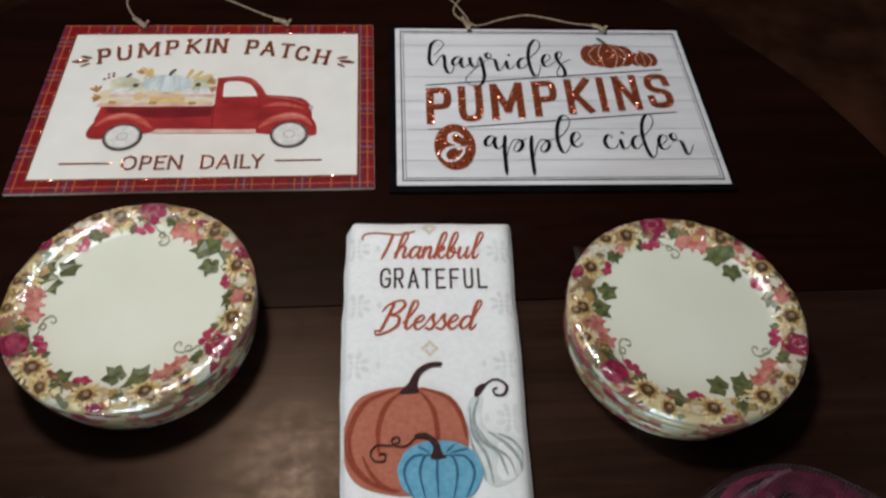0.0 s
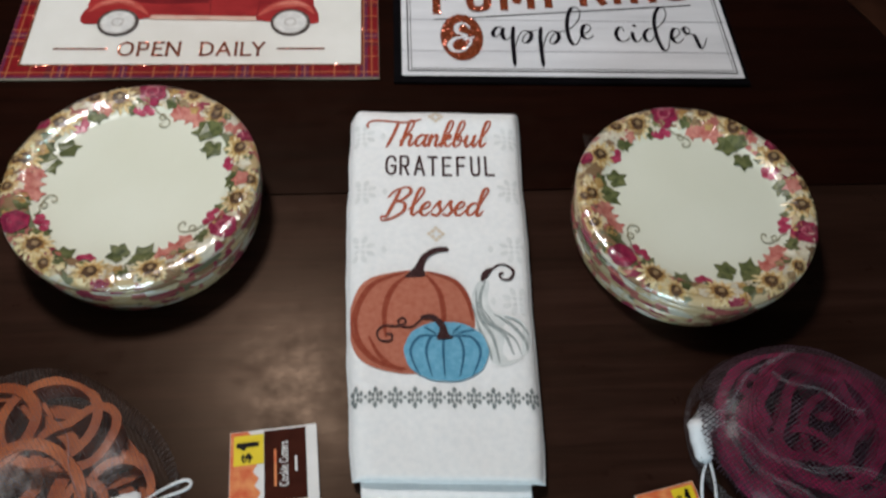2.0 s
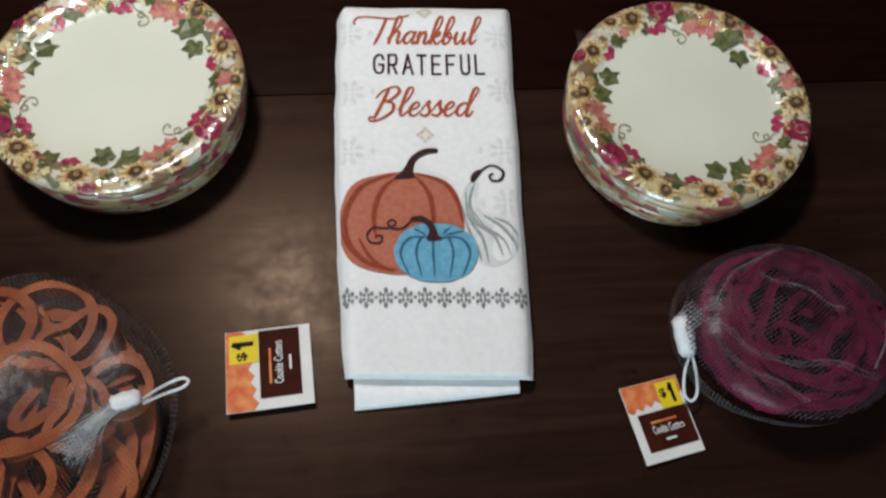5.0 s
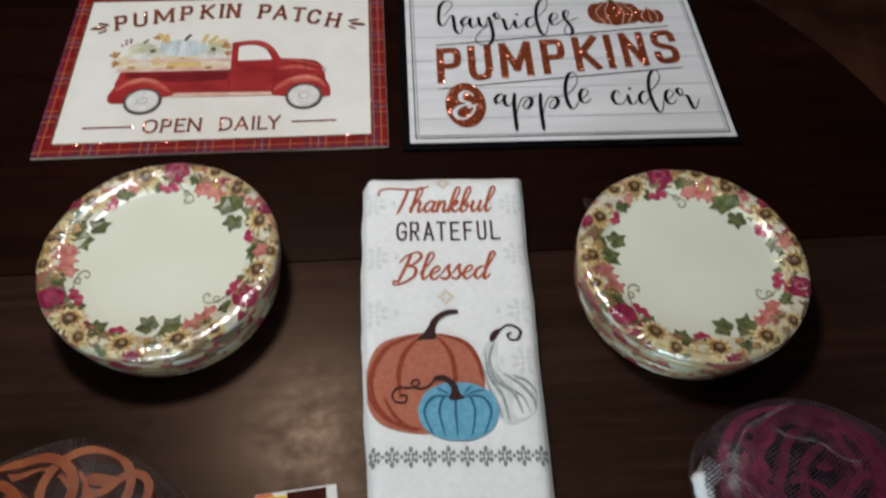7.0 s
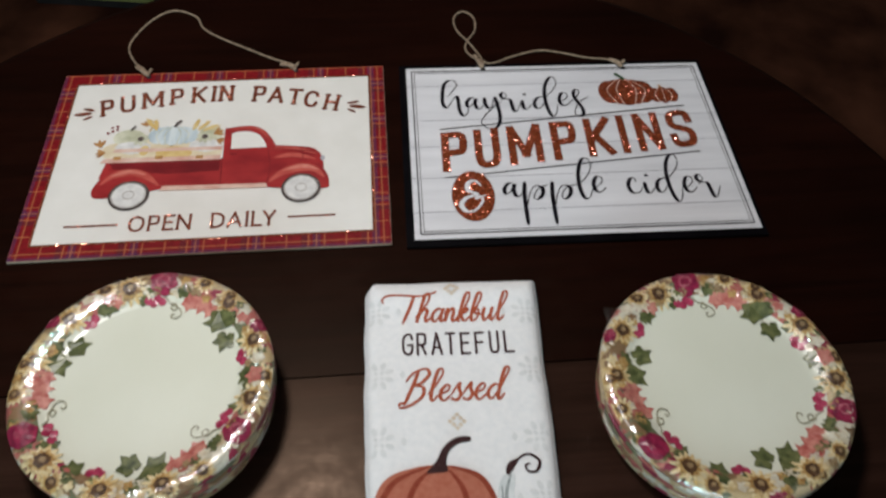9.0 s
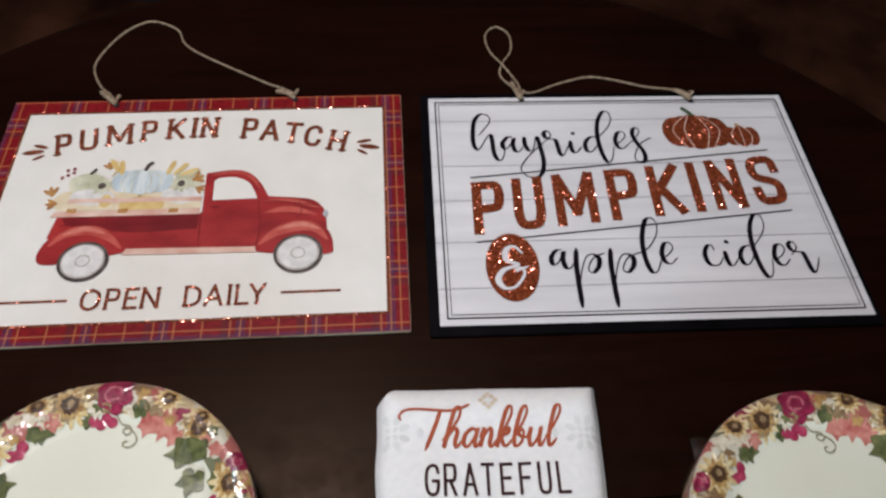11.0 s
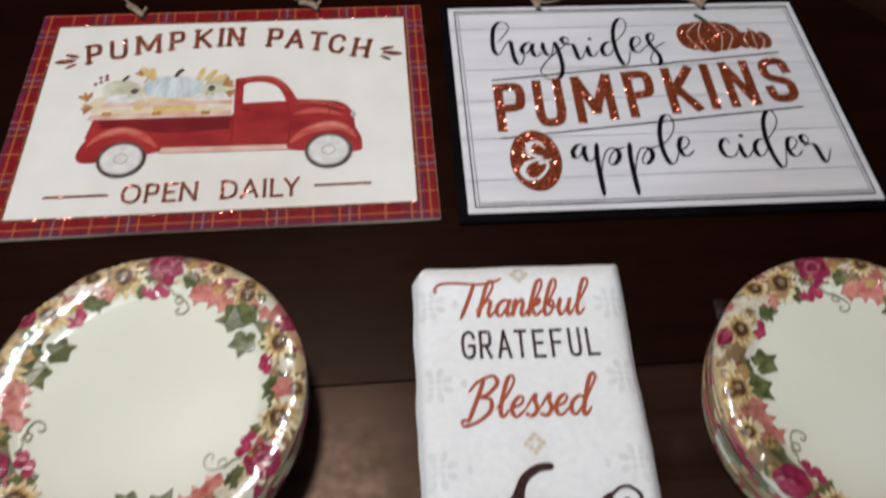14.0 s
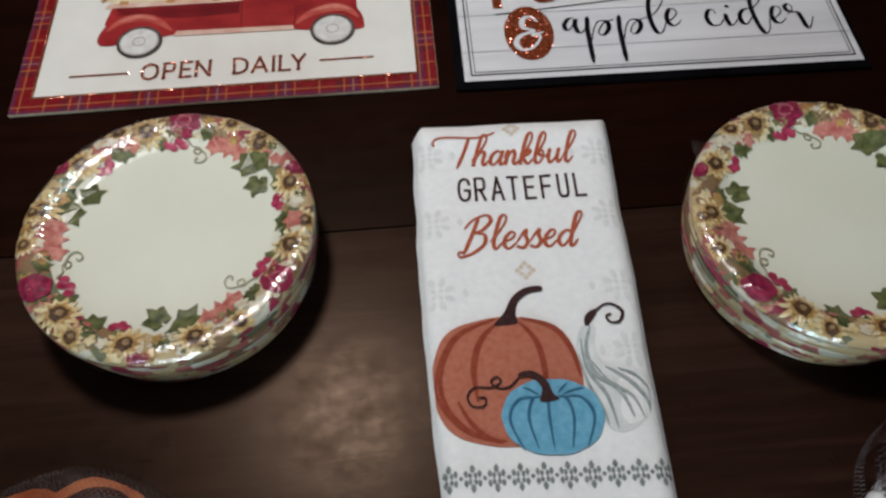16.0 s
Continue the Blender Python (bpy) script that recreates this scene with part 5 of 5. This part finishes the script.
parts("gourd_stripe", [crescent(p, w, 0.0008 + 0.00003 * k) for k, (p, w) in enumerate((
    ([(0.0742, 0.2820), (0.0702, 0.2690), (0.0730, 0.2550), (0.0840, 0.2450), (0.0890, 0.2310)], 0.0026), ([(0.0680, 0.2750), (0.0690, 0.2580), (0.0768, 0.2430), (0.0800, 0.2255)], 0.0022),
    ([(0.0785, 0.2585), (0.0890, 0.2515), (0.0970, 0.2410), (0.0975, 0.2340)], 0.0022), ([(0.0655, 0.2660), (0.0685, 0.2500), (0.0735, 0.2370), (0.0755, 0.2275)], 0.0018),
    ([(0.0720, 0.2620), (0.0790, 0.2510), (0.0900, 0.2420), (0.0940, 0.2310)], 0.0014), ([(0.0850, 0.2575), (0.0940, 0.2530), (0.1000, 0.2450)], 0.0014)))], THREAD_STRIPE, towel)
part("gourd_tendril", joined(crescent([(0.0722, 0.2820), (0.0745, 0.2870), (0.0790, 0.2912)], 0.0044, 0.0009), ribbon(spline([(0.0770, 0.2890), (0.0830, 0.2938), (0.0885, 0.2938), (0.0930, 0.2895), (0.0905, 0.2838), (0.0855, 0.2836), (0.0838, 0.2870), (0.0868, 0.2884)], n=8), 0.0014, cloth(0.0010), 0.0020)), THREAD_BROWN, towel)
part("blue_pumpkin", disc(0.0480, 0.2338, 0.0256, 0.0196, 0.0015, wobble=blue_wobble), THREAD_BLUE, towel, "sky blue pumpkin print")
parts("blue_rib", [crescent([(0.0475 + d * 0.28, 0.2432), (0.0480 + d * 0.80, 0.2425), (0.0480 + d * 1.06, 0.2325), (0.0480 + d * 0.78, 0.2172)], 0.0017, 0.0019 + 0.00003 * k) for k, d in enumerate((-0.0205, -0.0115, -0.0018, 0.0098, 0.0195))], THREAD_NAVY, towel)
parts("blue_rib", [crescent(p, 0.0013, 0.0019) for p in ([(0.0345, 0.2490), (0.0385, 0.2470), (0.0420, 0.2445)], [(0.0575, 0.2505), (0.0545, 0.2480), (0.0520, 0.2450)], [(0.0660, 0.2475), (0.0600, 0.2465), (0.0540, 0.2445)])], THREAD_NAVY, towel)
part("blue_stem", joined(curve_patch([(0.0425, 0.2410), (0.0520, 0.2420), (0.0495, 0.2450), (0.0470, 0.2520), (0.0400, 0.2575), (0.0330, 0.2565), (0.0335, 0.2545), (0.0395, 0.2540), (0.0440, 0.2480)], 0.0024),
     ribbon(spline([(0.0340, 0.2555), (0.0280, 0.2500), (0.0220, 0.2495), (0.0185, 0.2530), (0.0215, 0.2555), (0.0235, 0.2525), (0.0180, 0.2500), (0.0100, 0.2505), (0.0060, 0.2460), (0.0080, 0.2410), (0.0140, 0.2405), (0.0150, 0.2445), (0.0115, 0.2450)], n=8), 0.0011, cloth(0.0018))), THREAD_BROWN, towel)


def lozenge(x, y, w, h, lift):
    x = min(max(x, towel_left(y) + w + 0.0006), towel_right(y) - w - 0.0006)
    return patch([(x + w, y), (x + 0.52 * w, y + 0.65 * h), (x, y + h), (x - 0.52 * w, y + 0.65 * h), (x - w, y), (x - 0.52 * w, y - 0.65 * h), (x, y - h), (x + 0.52 * w, y - 0.65 * h)], cloth(lift))


def flake(cx, cy, size, lift):
    """A stitched star: upright points and slanting petals, each on its own."""
    out = []
    for dx, dy, s in ((0, 0.70, 0.36), (0, -0.70, 0.36), (0.20, 0.22, 0.26), (-0.20, 0.22, 0.26), (0.20, -0.22, 0.26), (-0.20, -0.22, 0.26), (0.50, 0.34, 0.30), (-0.50, 0.34, 0.30), (0.50, -0.34, 0.30), (-0.50, -0.34, 0.30)):
        out.append(lozenge(cx + dx * size, cy + dy * size, 0.58 * s * size, 0.92 * s * size, lift))
    return out


def snowflake(cx, cy, size, lift, side):
    """A large faint flake, cut off where the cloth folds under."""
    out = []
    for k in range(8):
        a = radians(45 * k + 22.5)
        x, y = cx + size * 0.72 * math.cos(a), cy + size * 0.72 * math.sin(a)
        if towel_left(y) + 0.003 < x < towel_right(y) - 0.003:
            out.append(ellipse(x, y, size * 0.30, size * 0.17, cloth(lift), 10, 45 * k + 22.5))
    for k in range(4):
        a = radians(90 * k + 45)
        x, y = cx + size * 0.28 * math.cos(a), cy + size * 0.28 * math.sin(a)
        if towel_left(y) + 0.003 < x < towel_right(y) - 0.003:
            out.append(ellipse(x, y, size * 0.17, size * 0.12, cloth(lift), 10, 90 * k + 45))
    x = cx + side * size * 1.5
    if towel_left(cy) + 0.003 < x < towel_right(cy) - 0.003:
        out.append(lozenge(x, cy, 0.002, 0.003, lift))
    return out


for i in range(10):
    x = -0.0058 + 0.01155 * i
    y = 0.2055 - 0.0002 * i
    if x < 0.1005:
        parts("diamond_motif", flake(x, y, 0.0066, 0.0006), THREAD_GREY, towel, "grey-green stitched diamond")
        if x < 0.0935:
            parts("diamond_motif", [lozenge(x + 0.0058, y, 0.0012, 0.0012, 0.0006)], THREAD_GREY, towel, "grey-green stitched diamond")
for x, y, side in ((-0.0085, 0.4000, 1), (-0.0065, 0.3515, 1), (-0.0065, 0.3055, 1), (0.0965, 0.3985, -1), (0.0965, 0.3530, -1), (0.0950, 0.3060, -1), (0.0945, 0.2680, -1)):
    parts("star_motif", snowflake(x, y, 0.0105, 0.0003, side), THREAD_FAINT, towel, "faint grey snowflake petal")
for x, y, size in ((0.0435, 0.3178, 0.0062), (0.0450, 0.4175, 0.0058)):
    parts("tan_diamond", [lozenge(x + dx * size, y + dy * size, 0.0016, 0.0016, 0.0004) for dx, dy in ((0, 0.72), (0, -0.72), (0.36, 0.36), (-0.36, 0.36), (0.36, -0.36), (-0.36, -0.36), (0.72, 0), (-0.72, 0))], THREAD_TAN, towel, "faint tan stitched diamond")


# ---- cookie cutters in net bags ----
def outline(kind, size):
    pts = []
    n = 72
    for i in range(n):
        a = 2 * PI * i / n
        if kind == "leaf":
            r = 0.72 + 0.28 * math.cos(5 * a) + 0.06 * math.cos(10 * a)
        elif kind == "pumpkin":
            r = 0.92 + 0.07 * math.cos(6 * a) + (0.22 if abs(a - PI / 2) < 0.16 else 0.0)
        elif kind == "acorn":
            r = 0.80 + 0.16 * math.cos(2 * a) + 0.10 * math.sin(3 * a)
        elif kind == "apple":
            r = 0.9 - 0.16 * max(0, math.sin(a)) ** 10 + 0.05 * math.cos(3 * a)
        else:
            r = 1.0
        pts.append((size * r * math.cos(a), size * r * math.sin(a)))
    return pts


def cutter(kind, size, tall=0.017, wall=0.0016, lip=0.0058):
    """A standing plastic outline with a wide grip along its top."""
    pts = [Vector((*p, 0)) for p in outline(kind, size)]
    n = len(pts)
    verts, faces = [], []
    section = ((-wall / 2, 0), (wall / 2, 0), (wall / 2, tall - 0.002), (lip / 2, tall - 0.002), (lip / 2, tall), (-lip / 2, tall), (-lip / 2, tall - 0.002), (-wall / 2, tall - 0.002))
    for i, p in enumerate(pts):
        d = (pts[(i + 1) % n] - pts[i - 1]).normalized()
        out = Vector((d.y, -d.x, 0))
        for o, h in section:
            verts.append(p + out * o + Vector((0, 0, h)))
    k = len(section)
    for i in range(n):
        for j in range(k):
            a, b = i * k + j, i * k + (j + 1) % k
            c, d = ((i + 1) % n) * k + j, ((i + 1) % n) * k + (j + 1) % k
            faces.append((a, c, d, b))
    return verts, faces


def sack(a, rx, ry, tall, seed, grow=0.0):
    """A point of the bag at height share a[1] and bearing a[0]."""
    th, s = a
    low = math.sin(min(s, 1.0) * PI / 2)
    r = (1.0 - max(0.0, (s - 0.25) / 0.75) ** 4.2 * 0.985) * (0.88 + 0.12 * min(1, s / 0.25))
    r *= 1 + 0.05 * noise.noise(Vector((1.3 * math.cos(th), 1.3 * math.sin(th), seed + s)))
    z = tall * (s ** 0.8) * (1 + 0.10 * noise.noise(Vector((2.2 * math.cos(th) * r, 2.2 * math.sin(th) * r, seed + 5))))
    return Vector(((rx + grow) * r * math.cos(th), (ry + grow) * r * math.sin(th), max(0.0004, z + grow)))


def net_bag(m, rx, ry, tall, seed, plastic, net, cutters, folds, label, lip=1.0, strand=0.00009, threads=4, gap=0.0019):
    bag = thing("cookie_cutter_bag", m, label, "cookie cutters", "net bags on the table")
    verts, faces = [], []

    def skin(x, y):
        """The bag's height over a point of its plan, or None outside it."""
        th = math.atan2(y / ry, x / rx)
        rho = math.hypot(x / rx, y / ry) / (1 + 0.05 * noise.noise(Vector((1.3 * math.cos(th), 1.3 * math.sin(th), seed + 0.6))))
        if rho > 0.985:
            return None
        sh = 0.25 + 0.75 * ((1 - rho) / 0.985) ** (1 / 4.2)
        return tall * sh ** 0.8 * (1 + 0.10 * noise.noise(Vector((2.2 * x / rx, 2.2 * y / ry, seed + 5)))) + 0.0012

    # the cutters press against the net but stay within it
    for kind, size, x, y, z, rx_, ry_, rz_ in cutters:
        shape = moved(cutter(kind, size, lip=lip * min(0.0088, 0.0034 + 0.12 * size)), pose(x, y, z, rx_, ry_, rz_))
        inside = []
        for px, py, pz in shape[0]:
            th = math.atan2(py / ry, px / rx)
            far = math.hypot(px / rx, py / ry) / (1 + 0.05 * noise.noise(Vector((1.3 * math.cos(th), 1.3 * math.sin(th), seed + 0.6))))
            k = min(1.0, 0.93 / max(far, 0.001))
            inside.append((px * k, py * k, min(pz, skin(px * k, py * k) - 0.0012)))
        part("cookie_cutter", (inside, shape[1]), plastic, bag, smooth=False, local=True)
    half = max(rx, ry) * 1.1
    for family, (c, sn) in enumerate(((0.82, 0.57), (0.57, -0.82))):
        for i in range(int(2 * half / gap)):
            off = -half + i * gap
            row = []
            for j in range(121):
                u = -half + 2 * half * j / 120
                bend = off + 0.002 * math.sin(u * 60 + seed)
                x, y = u * c - bend * sn, u * sn + bend * c
                h = skin(x, y)
                if h is None:
                    row = []
                    continue
                base = len(verts)
                wide = strand * (1 + 0.9 * math.sin(j * 2.1 + i) ** 4)
                verts += [(x - sn * wide, y + c * wide, h + 0.0001 * family), (x + sn * wide, y - c * wide, h + 0.0001 * family)]
                if row:
                    faces.append((row[-1], row[-1] + 1, base + 1, base))
                row.append(base)
    sv, sf = [], []
    for i in range(170):
        for family in (1, -1):
            start = len(sv)
            for j in range(7):
                th = 2 * PI * i / 170 + family * 0.10 * j / 6
                p, q = sack((th, 0.42 * j / 6), rx, ry, tall, seed, 0.0007), sack((th + 0.004, 0.42 * j / 6), rx, ry, tall, seed, 0.0007)
                sv += [tuple(p), tuple(q)]
            sf += [(start + 2 * j, start + 2 * j + 1, start + 2 * j + 3, start + 2 * j + 2) for j in range(6)]
    tagged(part("net_side", (sv, sf), NET_HAZE, bag, "hazy sides of the net", True, True), kind="stuff")
    # bunched folds of the net, each a band of threads
    rnd = random.Random(int(seed) + 3)
    bv, bf = [], []
    for line in folds:
        way = spline([Vector((x, y, 0)) for x, y in line], n=8)
        for k in range(threads):
            slip, row = rnd.gauss(0, 0.0008), []
            for u, p in enumerate(way):
                q = way[min(u + 1, len(way) - 1)] - way[max(u - 1, 0)]
                q = Vector((-q[1], q[0], 0)).normalized()
                sway = slip + 0.0060 * noise.noise(Vector((p[0] * 40, p[1] * 40, seed))) + 0.0012 * noise.noise(Vector((p[0] * 90, p[1] * 90, k * 3.1)))
                x, y = p[0] + q[0] * sway, p[1] + q[1] * sway
                h = skin(x, y)
                if h is None:
                    row = []
                    continue
                h += 0.0012 * max(0.0, 1 - abs(slip) / 0.0022)
                base = len(bv)
                bv += [(x - q[0] * 0.00008, y - q[1] * 0.00008, h), (x + q[0] * 0.00008, y + q[1] * 0.00008, h)]
                if row:
                    bf.append((row[-1], row[-1] + 1, base + 1, base))
                row.append(base)
    tagged(part("bunched_net", (bv, bf), NET_FOLD, bag, "pale bunched folds of the net", True, True), kind="stuff")
    tagged(part("net", (verts, faces), net, bag, "fine plastic net", True, True), kind="stuff")
    # clear glossy shell, added so that the net catches highlights
    v, f = [], []
    for j in range(25):
        for i in range(60):
            v.append(sack((2 * PI * i / 60, j / 24), rx, ry, tall, seed, 0.0010))
    for j in range(24):
        for i in range(60):
            a, b = j * 60 + i, j * 60 + (i + 1) % 60
            f.append((a, b, b + 60, a + 60))
    part("net_sheen", (v, f), BAG_FILM, bag, "thin clear sleeve", True, True)
    return bag


def neck(bag, base, tip, loop_pts, spread, seed, fan, long=0.032, stout=1.0):
    """The gathered net, its white clip and loop; in the world's metres."""
    b, t = Vector(base), Vector(tip)
    d = (t - b).normalized()
    rnd = random.Random(seed)
    fans = []
    back = Vector(fan).normalized()
    side = back.cross(Vector((0, 0, 1))).normalized()
    for i in range(300):
        a = max(-1.4, min(1.4, rnd.gauss(0, 0.55)))
        reach = long * rnd.uniform(0.4, 1.0)
        end = b + back * reach + side * a * spread * reach / 0.03 + Vector((0, 0, rnd.uniform(-0.004, 0.004)))
        mid = b + back * reach * 0.45 + side * (a * spread * 0.3 + rnd.uniform(-0.0012, 0.0012)) + Vector((0, 0, 0.002 + rnd.uniform(-0.001, 0.002)))
        fans.append(tube(spline([b + d * 0.002 + side * a * 0.003, mid, end], n=4), [0.00024 - 0.000022 * k for k in range(9)], 4))
    tagged(part("gathered_neck", joined(*fans), PLUME_WHITE, bag, "gathered white net", True), kind="stuff")
    part("clip", tube([b + d * stout * u for u in (-0.003, -0.0015, 0.001, 0.004, 0.007, 0.010, 0.012)], [(0.6 + 0.4 * stout) * r for r in (0.0030, 0.0050, 0.0046, 0.0051, 0.0045, 0.0044, 0.0026)], 12, 0.75), CLIP_WHITE, bag, "white nylon clip", True)
    part("loop", tube(spline(loop_pts, n=7), 0.0009, 7), CLIP_WHITE, bag, "white nylon loop", True)


ORANGE_PILE = [("apple", 0.030, -0.020, 0.045, 0.024, -8, 0, 20), ("round", 0.024, 0.012, 0.050, 0.022, -9, 3, 0), ("pumpkin", 0.060, 0.004, -0.004, 0.002, 0, 0, 70), ("leaf", 0.050, 0.006, 0.0, 0.005, 0, 0, 50), ("round", 0.044, 0.012, -0.016, 0.006, 0, 0, 0), ("acorn", 0.040, -0.022, 0.014, 0.006, 0, 0, 120), ("leaf", 0.034, 0.026, 0.026, 0.010, 0, 0, 10), ("apple", 0.030, 0.036, -0.020, 0.010, 0, 3, 45), ("round", 0.068, 0.0, -0.004, 0.003, 0, 0, 0), ("leaf", 0.060, -0.006, 0.002, 0.008, 1, 1, 15), ("apple", 0.046, 0.006, -0.012, 0.013, -2, 2, 80), ("pumpkin", 0.050, -0.018, 0.018, 0.020, -3, 2, 25), ("round", 0.030, 0.034, -0.034, 0.012, 2, 6, 0),
               ("acorn", 0.021, 0.030, 0.040, 0.022, -6, 6, 35), ("round", 0.015, 0.053, 0.017, 0.020, 0, 9, 0), ("apple", 0.030, 0.013, 0.010, 0.029, -1, 2, 110), ("leaf", 0.033, -0.034, -0.008, 0.029, 2, -4, 40), ("leaf", 0.027, -0.004, -0.046, 0.022, 7, 0, 5),
               ("pumpkin", 0.034, -0.044, -0.044, 0.016, 8, -8, 160), ("acorn", 0.024, -0.030, 0.034, 0.029, -5, -4, 100), ("acorn", 0.018, 0.040, 0.000, 0.027, 0, 5, 70), ("round", 0.019, -0.052, 0.014, 0.026, 0, -8, 0), ("apple", 0.022, 0.014, -0.032, 0.027, 4, 2, 230)]
left_bag = net_bag(pose(-0.178, 0.133, 0.7503), 0.082, 0.084, 0.053, 2.0, ORANGE_PLASTIC, NET_GREY, ORANGE_PILE, [((0.05, 0.004), (0.03, 0.030), (0.018, 0.052)), ((0.05, 0.0), (0.02, 0.012), (-0.01, 0.016)), ((0.052, 0.004), (0.055, 0.022), (0.050, 0.040))],
                   "smoky net bag of orange plastic autumn cookie cutters", 0.82, 0.00007, 2)
neck(left_bag, (-0.120, 0.140, 0.794), (-0.103, 0.147, 0.790), [(-0.111, 0.1430, 0.785), (-0.102, 0.1500, 0.784), (-0.092, 0.1550, 0.783), (-0.088, 0.1535, 0.783), (-0.091, 0.1500, 0.783), (-0.101, 0.1460, 0.784), (-0.110, 0.1415, 0.785)], 0.009, 1, (-0.58, -0.80, 0.08), 0.036)
PLUM_PILE = [("apple", 0.046, -0.004, 0.002, 0.002, 2, -3, 10), ("round", 0.049, -0.004, 0.002, 0.016, -3, -3, 30), ("pumpkin", 0.043, 0.000, 0.002, 0.020, -3, -3, 50), ("round", 0.032, 0.020, -0.006, 0.012, 0, 10, 0),
             ("apple", 0.040, 0.004, -0.004, 0.026, 3, 3, 70), ("round", 0.036, -0.002, 0.002, 0.028, 2, -2, 0), ("pumpkin", 0.030, -0.006, 0.008, 0.029, -2, -3, 110), ("round", 0.046, 0.004, -0.002, 0.022, 3, 2, 60),
             ("leaf", 0.042, 0.002, -0.004, 0.006, 2, -2, 25), ("acorn", 0.026, 0.026, -0.014, 0.024, 5, 8, 20), ("apple", 0.028, -0.012, -0.026, 0.022, 8, -2, 200), ("leaf", 0.022, 0.034, 0.006, 0.020, 0, 10, 75)]
right_bag = net_bag(pose(0.2495, 0.1775, 0.7503), 0.0650, 0.0535, 0.056, 11.0, PLUM_PLASTIC, NET_PLUM, [(kind, size * 0.95, x + 0.004, *rest) for kind, size, x, *rest in PLUM_PILE], [((-0.058, 0.004), (-0.042, -0.006), (-0.030, -0.018), (0.0, -0.026), (0.036, -0.032)), ((-0.056, 0.0), (-0.035, -0.030), (-0.005, -0.045)), ((-0.02, 0.03), (0.0, 0.012), (0.024, 0.004)), ((0.054, 0.01), (0.046, -0.012), (0.035, -0.03)), ((-0.056, 0.008), (-0.03, 0.03), (0.0, 0.046))],
    "smoky net bag of plum plastic autumn cookie cutters", 0.66, 0.00021, 5, 0.0021)
neck(right_bag, (0.1875, 0.181, 0.782), (0.1920, 0.160, 0.772), [(0.1915, 0.164, 0.774), (0.1890, 0.155, 0.769), (0.1895, 0.145, 0.763), (0.1935, 0.1410, 0.761), (0.1970, 0.145, 0.763), (0.1960, 0.155, 0.769), (0.1935, 0.164, 0.774)], 0.014, 2, (0.70, 0.62, 0.10), 0.015, 1.6)


# ---- price cards ----
def price_card(m, w, h, tilt, label):
    """A small hang tag: leaf print along its head, yellow price, brown panel."""
    card = thing("price_card", m, label, "label", "price cards on the table")

    def z(lift):
        return lambda x, y: 0.0009 + lift + tilt * (1 - x / w)

    bm_v, bm_f = [], []
    for j in range(9):
        for i in range(5):
            x, y = w * i / 4, h * j / 8
            bm_v += [(x, y, z(0)(x, y)), (x, y, z(-0.0005)(x, y))]
    for j in range(8):
        for i in range(4):
            a, b = 2 * (j * 5 + i), 2 * ((j + 1) * 5 + i)
            bm_f += [(a, a + 2, b + 2, b), (a + 1, b + 1, b + 3, a + 3)]
    for j in range(8):
        for i in (0, 4):
            a, b = 2 * (j * 5 + i), 2 * ((j + 1) * 5 + i)
            bm_f.append((a, a + 1, b + 1, b))
    for i in range(4):
        for j in (0, 8):
            a = 2 * (j * 5 + i)
            bm_f.append((a, a + 2, a + 3, a + 1))
    part("card", (bm_v, bm_f), CARD_WHITE, card, local=True)
    edge = [(0.0003, h * 0.995), (w - 0.0003, h * 0.995)]
    for i in range(13):
        u = 1 - i / 12
        edge.append((0.0003 + (w - 0.0006) * u, h * (0.80 - 0.12 * (1 - u) - (0.06 if i % 2 else 0.0))))
    part("leaf_print", patch(edge, z(0.0003)), CARD_LEAF, card, local=True)
    part("price_flash", patch([(w * 0.585, h * 0.615), (w * 0.945, h * 0.615), (w * 0.945, h * 0.955), (w * 0.585, h * 0.955)], z(0.0006)), CARD_YELLOW, card, "yellow price flash", local=True)
    part("lettering", joined(text("$", w * 0.615, h * 0.74, h * 0.13, w * 0.11, z(0.0008), 0.02), capped("1", w * 0.76, h * 0.67, w * 0.12, h * 0.25, w * 0.055, z(0.0008))), INK, card, "black price $1", local=True)
    part("brown_panel", patch([(w * 0.13, h * 0.13), (w * 0.975, h * 0.13), (w * 0.975, h * 0.61), (w * 0.13, h * 0.61)], z(0.0004)), CARD_BROWN, card, "chocolate brown panel", local=True)
    part("lettering", text("Cookie Cutters", w * 0.29, h * 0.335, h * 0.105, w * 0.53, z(0.0007), 0.012), CARD_WHITE, card, "white words Cookie Cutters", local=True)
    part("print_bar", patch([(w * 0.30, h * 0.470), (w * 0.74, h * 0.470), (w * 0.74, h * 0.498), (w * 0.30, h * 0.498)], z(0.0007)), CARD_LEAF, card, local=True)
    part("print_bar", patch([(w * 0.45, h * 0.235), (w * 0.63, h * 0.235), (w * 0.63, h * 0.262), (w * 0.45, h * 0.262)], z(0.0007)), CARD_WHITE, card, local=True)
    return card


price_card(pose(-0.0235, 0.1462, 0.7505, 0, 0, 96.5), 0.0490, 0.0495, 0.004, "white price card with orange leaf print lying beside the towel")
price_card(pose(0.1645, 0.1060, 0.7505, 0, 0, 13.5), 0.0375, 0.0455, 0.003, "white price card with orange leaf print beside the plum bag")
